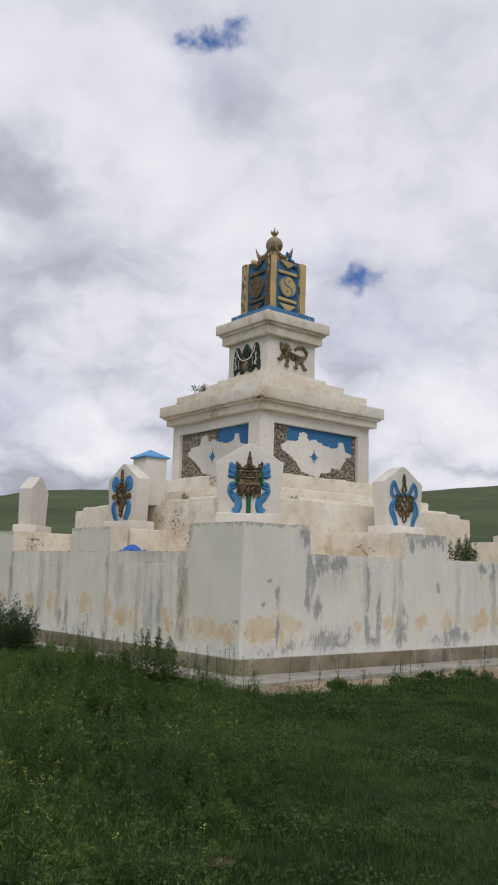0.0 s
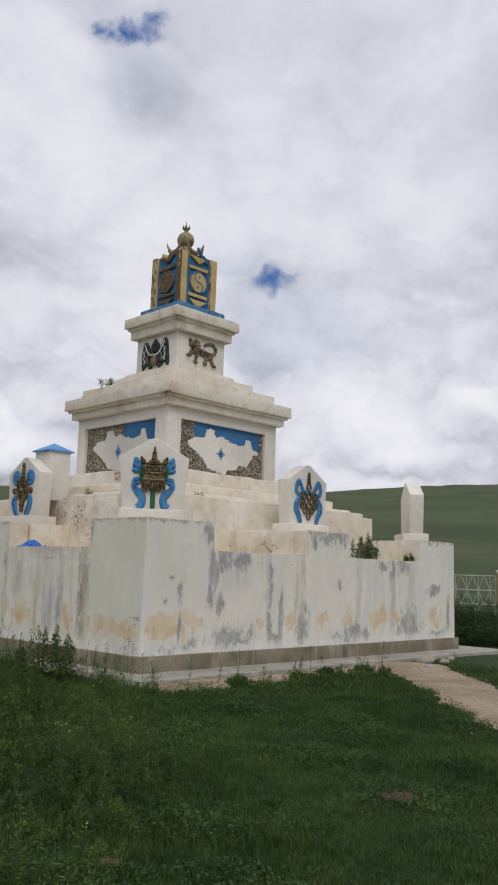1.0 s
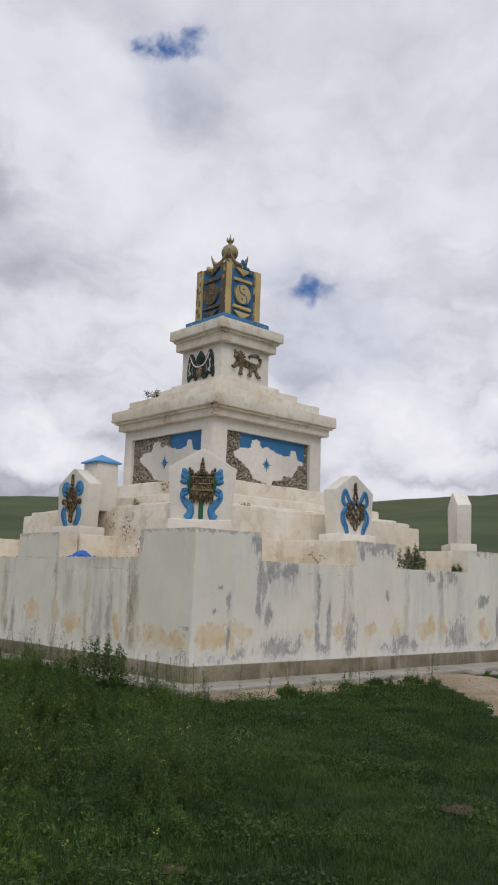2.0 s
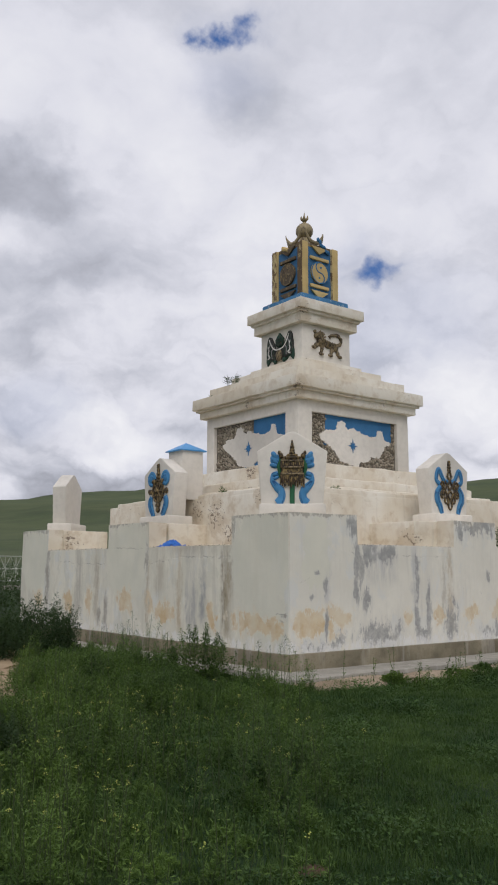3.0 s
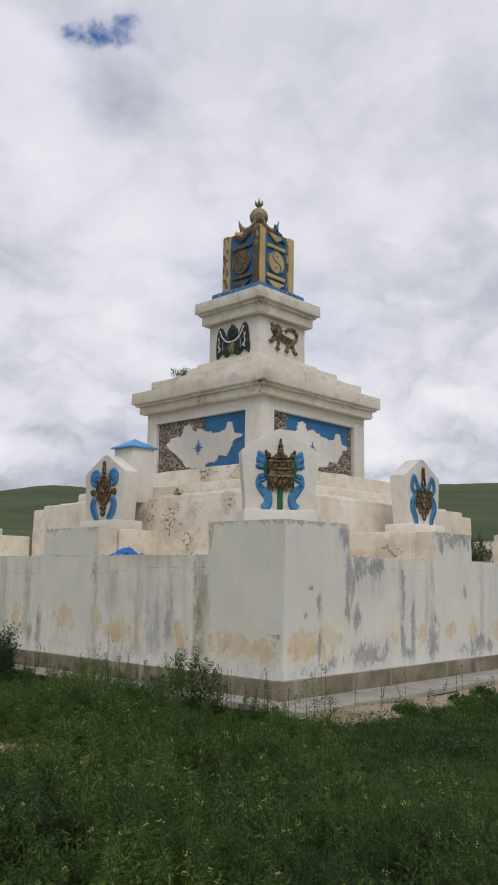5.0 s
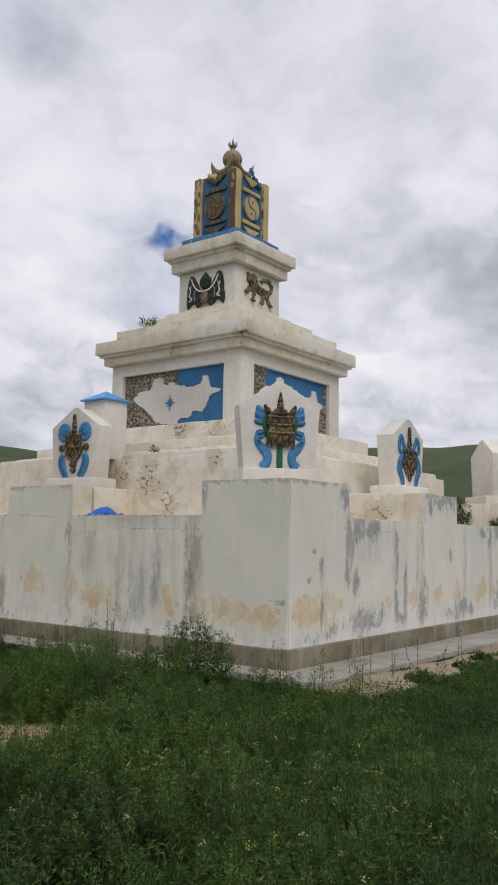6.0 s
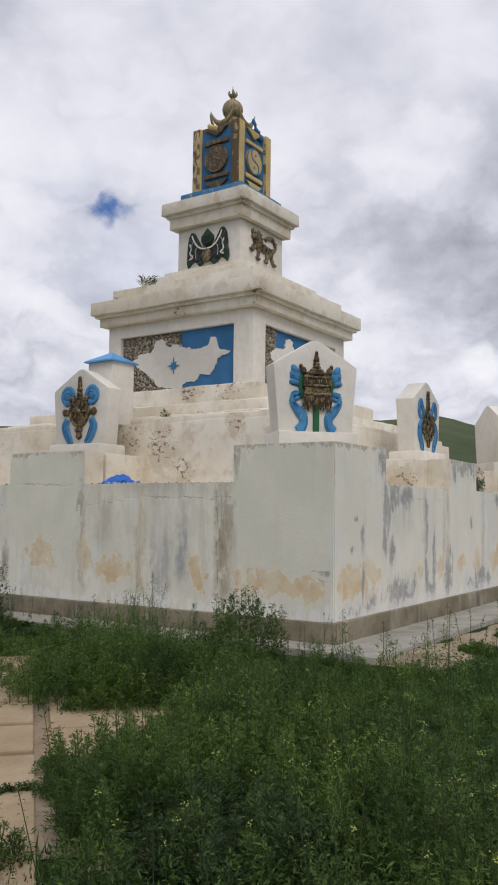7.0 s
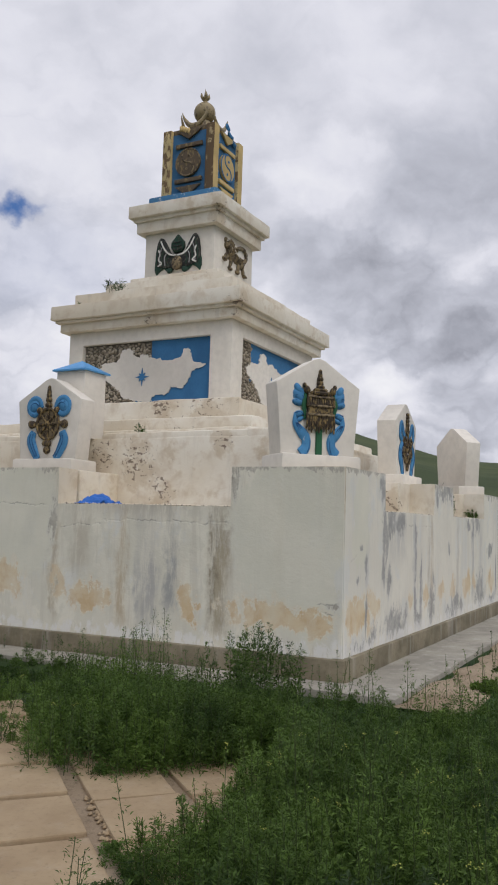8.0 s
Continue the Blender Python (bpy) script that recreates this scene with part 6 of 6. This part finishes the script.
for a, b, r in SPOTS:
    m = bmesh.new()
    bmesh.ops.create_circle(m, cap_ends=True, cap_tris=True, segments=24, radius=r * 1.15)
    for q in m.verts:
        q.co.z = 0.012 * (q.co.length < 0.5 * r) + 0.004
    tagged(part("bare_spot", m, EARTH, None, "patch of bare reddish earth in the turf", 60, pose(a, b, lie(a, b) + 0.006)), category="soil", kind="structure")
make_grass()
make_tufts()
make_clover()
make_weeds()
shrub("bush", 5.30, 12.90, lie(5.30, 12.90), 0.66, 0.98, 105, 0.07, "dense dark green wormwood bush beside the paving", slim=0.16, per=150)
shrub("bush", 5.9, 9.35, lie(5.9, 9.35), 0.42, 0.70, 40, 0.06, "leafy green weed bush by the corner of the apron", mat=WEED, slim=0.12, per=140)
shrub("bush", 4.75, 9.5, lie(4.75, 9.5), 0.62, 0.46, 60, 0.048, "feathery green weed bush at the edge of the paving", mat=WEED, slim=0.10, per=170)
shrub("bush", 5.0, 10.3, lie(5.0, 10.3), 0.55, 0.45, 44, 0.048, "feathery green weed bush at the edge of the paving", mat=WEED, slim=0.10, per=170)
shrub("bush", 3.95, 7.75, lie(3.95, 7.75), 0.55, 0.42, 46, 0.06, "dark feathery weed bush beside the paving", mat=WEED, slim=0.12, per=140)
for u, v, r, h in ((0.27, -0.22, 0.48, 0.46), (0.12, -0.70, 0.46, 0.50), (0.12, -1.2, 0.42, 0.46), (0.75, -0.5, 0.5, 0.45), (-1.55, -0.62, 0.34, 0.36), (-1.2, -1.0, 0.34, 0.42), (-0.8, -1.42, 0.36, 0.44),
                   (-1.95, -0.55, 0.34, 0.34), (-1.55, -1.15, 0.40, 0.44), (-1.1, -1.6, 0.4, 0.42), (-2.0, -1.1, 0.4, 0.36), (-0.3, -1.75, 0.4, 0.42)):
    x, y = P0.x + U.x * u + V.x * v, P0.y + U.y * u + V.y * v
    shrub("bush", x, y, lie(x, y), r, h, 56, 0.040, "feathery green weed bush beside the paving", mat=WEED, slim=0.11, per=220)
for x, y, r, h in ((4.28, 9.87, 0.42, 0.46), (4.27, 9.38, 0.44, 0.52), (4.42, 9.02, 0.44, 0.55), (4.76, 8.76, 0.40, 0.50)):
    shrub("bush", x, y, lie(x, y), r, h, 70, 0.050, "dense feathery weed bush overhanging the paving", mat=WEED, slim=0.10, per=190)
shrub("bush", 2.40, 7.0, lie(2.4, 7.0), 0.42, 0.36, 50, 0.05, "dark grey-green wormwood among the weeds", slim=0.13, per=150)
for x, y, r, h in ((2.68, 7.95, 0.30, 0.44), (2.32, 7.60, 0.27, 0.46), (2.75, 7.55, 0.40, 0.52), (3.3, 7.1, 0.45, 0.50), (3.0, 6.5, 0.40, 0.46), (3.7, 7.9, 0.45, 0.50), (2.6, 5.9, 0.36, 0.42)):
    shrub("bush", x, y, lie(x, y), r, h, 46, 0.042, "feathery weed bush leaning over the paving edge", mat=WEED, slim=0.11, per=170)
shrub("deck_shrub", 12.72, 9.55, LOW - 0.03, 0.27, 0.54, 36, 0.06, "dark shrub rooted on the deck behind the wall")
shrub("weed_tuft", 13.72, 9.22, LOW - 0.03, 0.10, 0.22, 10, 0.05, "small green tuft on top of the wall", "weed", WEED)
shrub("weed_tuft", 9.70, 13.9, 5.235, 0.15, 0.25, 12, 0.13, "dark grassy tuft growing on the cornice", "weed", SHRUB, 0.06, 12)
shrub("weed_tuft", 9.52, 14.4, 5.01, 0.05, 0.13, 5, 0.05, "small dry tuft growing on the cornice", "weed", WEED, 0.14, 14)
shrub("weed_tuft", 8.42, 12.40, 2.83, 0.07, 0.17, 8, 0.045, "small green tuft on the terrace step", "weed", WEED, 0.16, 18)
shrub("weed_tuft", 9.40, 10.55, 2.83, 0.07, 0.10, 6, 0.05, "small dry tuft on the terrace step", "weed", WEED, 0.14, 14)
for k, (x, y, r, h) in enumerate(((17.7, 11.1, 0.75, 1.4), (18.8, 10.6, 0.8, 0.9), (20.5, 11.3, 1.0, 1.0), (19.8, 9.4, 0.9, 0.55), (17.2, 9.6, 0.6, 0.5), (22.5, 10.8, 1.0, 0.7))):
    shrub("bush", x, y, lie(x, y), r, h, 60, 0.10, "dark green bush beyond the enclosure", per=90)
for k, (x, y, r, h) in enumerate(((6.3, 22.5, 1.0, 1.7), (8.0, 23.5, 1.0, 1.7), (9.6, 24.5, 1.0, 1.6), (5.9, 18.8, 0.8, 0.75), (4.9, 17.0, 0.8, 0.65), (5.5, 15.2, 0.6, 0.5), (4.3, 13.3, 0.5, 0.5))):
    shrub("bush", x, y, lie(x, y), r, h, 60, 0.10, "dark green bush beyond the enclosure", per=90)
for x, y, r in ((7.75, 7.75, 0.14), (8.9, 7.72, 0.16), (9.6, 7.85, 0.12), (10.4, 7.75, 0.18)):
    shrub("weed_cushion", x, y, lie(x, y) + 0.01, r, 0.12, 18, 0.05, "low green weed cushion on the sandy soil", "weed", WEED, 0.3, 40)


# ---- fence ----
def make_fence(name, start, way, count, label):
    """Posts with white caps and welded panels of bent rods."""
    ang = math.degrees(math.atan2(way[1], way[0]))
    base = lie(*start)
    f = group_at(name, pose(start[0], start[1], base, 0, 0, ang), label, "fence")
    pitch = 3.0
    for k in range(count + 1):
        part("post", block((k * pitch - 0.07, -0.07, -0.2), (k * pitch + 0.07, 0.07, 1.72), 0.01, 0.0, 1.0), POST, f)
        part("cap", blob((k * pitch, 0, 1.79), (0.1, 0.1, 0.09)), WHITE, f, "white ball cap", 60)
    for k in range(count):
        a, b = k * pitch + 0.14, (k + 1) * pitch - 0.14
        g = bmesh.new()
        for z in (0.42, 1.0, 1.6):
            tube([(a, 0, z), (b, 0, z)], 0.024, 1, 6, g)
        for x in (a, b):
            tube([(x, 0.0, 0.42), (x, 0.0, 1.6)], 0.024, 1, 6, g)
        panel = part("fence_panel", g, IRON, f, "", 60)
        n = 5
        for j in range(n):
            x = a + (b - a) * (j + 0.5) / n
            w = (b - a) / n * 0.5
            part("rod", tube([(x, 0.02, 0.42), (x, 0.02, 1.6)], 0.013, 1, 5), IRON, panel, "", 60)
            for s in (-1, 1):
                part("bent_rod", tube(smooth_line([(x + s * w, 0.02, 1.6), (x + s * w * 0.4, 0.02, 1.25), (x + s * 0.02, 0.02, 1.0), (x + s * w * 0.4, 0.02, 0.75), (x + s * w, 0.02, 0.42)], 3), 0.013, 1, 5), IRON, panel, "", 60)
    part("kerb", block((-0.5, -0.16, -0.1), (count * pitch + 0.5, 0.16, 0.2), 0.01, 0.01, 1.0), APRON, f, "pale concrete kerb under the fence")


make_fence("fence", (32.0, 23.2), (0, -1), 5, "tan post fence with pale bent-rod panels")
make_fence("fence", (7.5, 40.0), (1, 0), 5, "tan post fence with pale bent-rod panels")


# ---- small things ----
def make_cloth():
    """A rag thrown down in folds."""
    b = bmesh.new()
    bmesh.ops.create_grid(b, x_segments=34, y_segments=44, size=1.0)
    for v in b.verts:
        x, y = v.co.x, v.co.y
        r = math.hypot(x, y)
        h = 0.085 * max(0.0, 1 - r ** 2) + 0.07 * abs(noise.noise(Vector((x * 2.6, y * 2.0, 2)))) + 0.012 * noise.noise(Vector((x * 6, y * 5, 7)))
        w = 1 + 0.25 * noise.noise(Vector((x * 1.5, y * 1.5, 4)))
        v.co = Vector((x * 0.13 * w, y * 0.24 * w, max(0.004, h if r < 1.25 else 0.006)))
    ext = bmesh.ops.extrude_face_region(b, geom=list(b.faces))
    bmesh.ops.translate(b, verts=[v for v in ext["geom"] if isinstance(v, bmesh.types.BMVert)], vec=(0, 0, 0.006))
    bmesh.ops.recalc_face_normals(b, faces=b.faces)
    ob = part("cloth", b, CLOTH, None, "crumpled bright blue cloth lying on the wall top", 60, pose(7.18, 12.08, LOW + 0.002, 0, 0, 4))
    tagged(ob, category="cloth")


make_cloth()
for x, y, r in ((12.35, 7.95, 0.17), (12.7, 7.8, 0.10), (11.75, 7.5, 0.07), (8.35, 7.7, 0.06), (7.9, 7.66, 0.05), (13.3, 8.05, 0.09)):
    b = blob((0, 0, 0.25 * r), (r, 0.7 * r, 0.45 * r), 0, None, 2)
    wobble(b, 0.25 * r, 9, x)
    tagged(part("stone", b, APRON, None, "pale flat stone on sandy soil", 40, pose(x, y, lie(x, y) + 0.01, 0, 0, 40 * x)), category="stone", group="stones by the path")


def make_joint_stones():
    """Broken bits of concrete in the wide joint of the paving."""
    n = 90
    u, v = RNG.uniform(-1.25, -0.45, n), -0.03 + RNG.normal(0, 0.03, n)
    x, y = P0.x + u * U.x + v * V.x, P0.y + u * U.y + v * V.y
    r = RNG.uniform(0.006, 0.022, n)
    o = np.array([[1, 0, 0], [-0.9, 0.1, 0], [0, 0.8, 0], [0.1, -0.9, 0], [0, 0, 0.6], [0, 0, -0.5]])
    q = np.array([[0, 2, 4], [2, 1, 4], [1, 3, 4], [3, 0, 4], [2, 0, 5], [1, 2, 5], [3, 1, 5], [0, 3, 5]])
    p = np.stack([x, y, LIE(x, y) + 0.02], 1)[:, None] + o[None] * r[:, None, None] * RNG.uniform(0.7, 1.5, (n, 1, 3))
    f = (np.arange(n)[:, None, None] * 6 + q[None]).reshape(-1, 3)
    tagged(mesh_from("joint_stones", p.reshape(-1, 3), f, PAVER), "broken bits of concrete in the paving joint", "gravel", kind="stuff")


make_joint_stones()


def make_crumbs():
    """Fallen plaster and dirt lying along the tops of the low walls and at the foot of the terrace."""
    n = 2600
    half = n // 2
    s_w = np.concatenate([RNG.uniform(1.28, 3.5, half // 2), RNG.uniform(4.9, 7.3, half - half // 2)])
    s_s = np.concatenate([RNG.uniform(1.3, 3.38, half // 2), RNG.uniform(4.5, 6.6, half - half // 2)])
    d = np.abs(RNG.normal(0.02, 0.10, half)) + 0.015
    a = radians(WEST_TURN)
    x = np.concatenate([CORNER[0] + d * math.cos(a) - s_w * math.sin(a), CORNER[0] + s_s])
    y = np.concatenate([CORNER[1] + s_w * math.cos(a) + d * math.sin(a), CORNER[1] + np.abs(RNG.normal(0.02, 0.10, half)) + 0.015])
    clump = np.sin(x * 3.1) * np.sin(y * 2.7 + 1) + 0.6 * np.sin(7 * (x + y))
    r = RNG.uniform(0.004, 0.012, n) * (1 + 1.2 * np.clip(clump, 0, 1))
    o = np.array([[1, 0, 0], [-0.9, 0.1, 0], [0, 0.8, 0], [0.1, -0.9, 0], [0, 0, 0.7], [0, 0, -0.5]])
    q = np.array([[0, 2, 4], [2, 1, 4], [1, 3, 4], [3, 0, 4], [2, 0, 5], [1, 2, 5], [3, 1, 5], [0, 3, 5]])
    v = np.stack([x, y, np.full(n, LOW + 0.006)], 1)[:, None] + o[None] * r[:, None, None] * RNG.uniform(0.6, 1.5, (n, 1, 3))
    pale = RNG.random(n) < 0.75
    for mat, some, label in ((LIME, pale, "crumbs of fallen plaster on the wall top"), (MORTAR, ~pale, "brown dirt and grit on the wall top")):
        f = (np.arange(some.sum())[:, None, None] * 6 + q[None]).reshape(-1, 3)
        tagged(mesh_from("plaster_crumbs", v[some].reshape(-1, 3), f, mat), label, "rubble", kind="stuff")


make_crumbs()


def make_gravel():
    """Small stones trodden into the sandy path."""
    n = 900
    t, w = RNG.uniform(0, 1, n), RNG.normal(0, 0.3, n)
    x, y = 11.6 - 5.0 * t - 0.76 * w, 7.6 - 6.0 * t + 0.65 * w
    r = RNG.uniform(0.006, 0.022, n)
    o = np.array([[1, 0, 0], [-0.9, 0.1, 0], [0, 0.8, 0], [0.1, -0.9, 0], [0, 0, 0.6], [0, 0, -0.5]])
    v = np.stack([x, y, LIE(x, y) + 0.03], 1)[:, None] + o[None] * r[:, None, None]
    q = np.array([[0, 2, 4], [2, 1, 4], [1, 3, 4], [3, 0, 4], [2, 0, 5], [1, 2, 5], [3, 1, 5], [0, 3, 5]])
    f = (np.arange(n)[:, None, None] * 6 + q[None]).reshape(-1, 3)
    tagged(mesh_from("gravel", v.reshape(-1, 3), f, STONE), "small stones on the sandy path", "gravel", kind="stuff")


make_gravel()
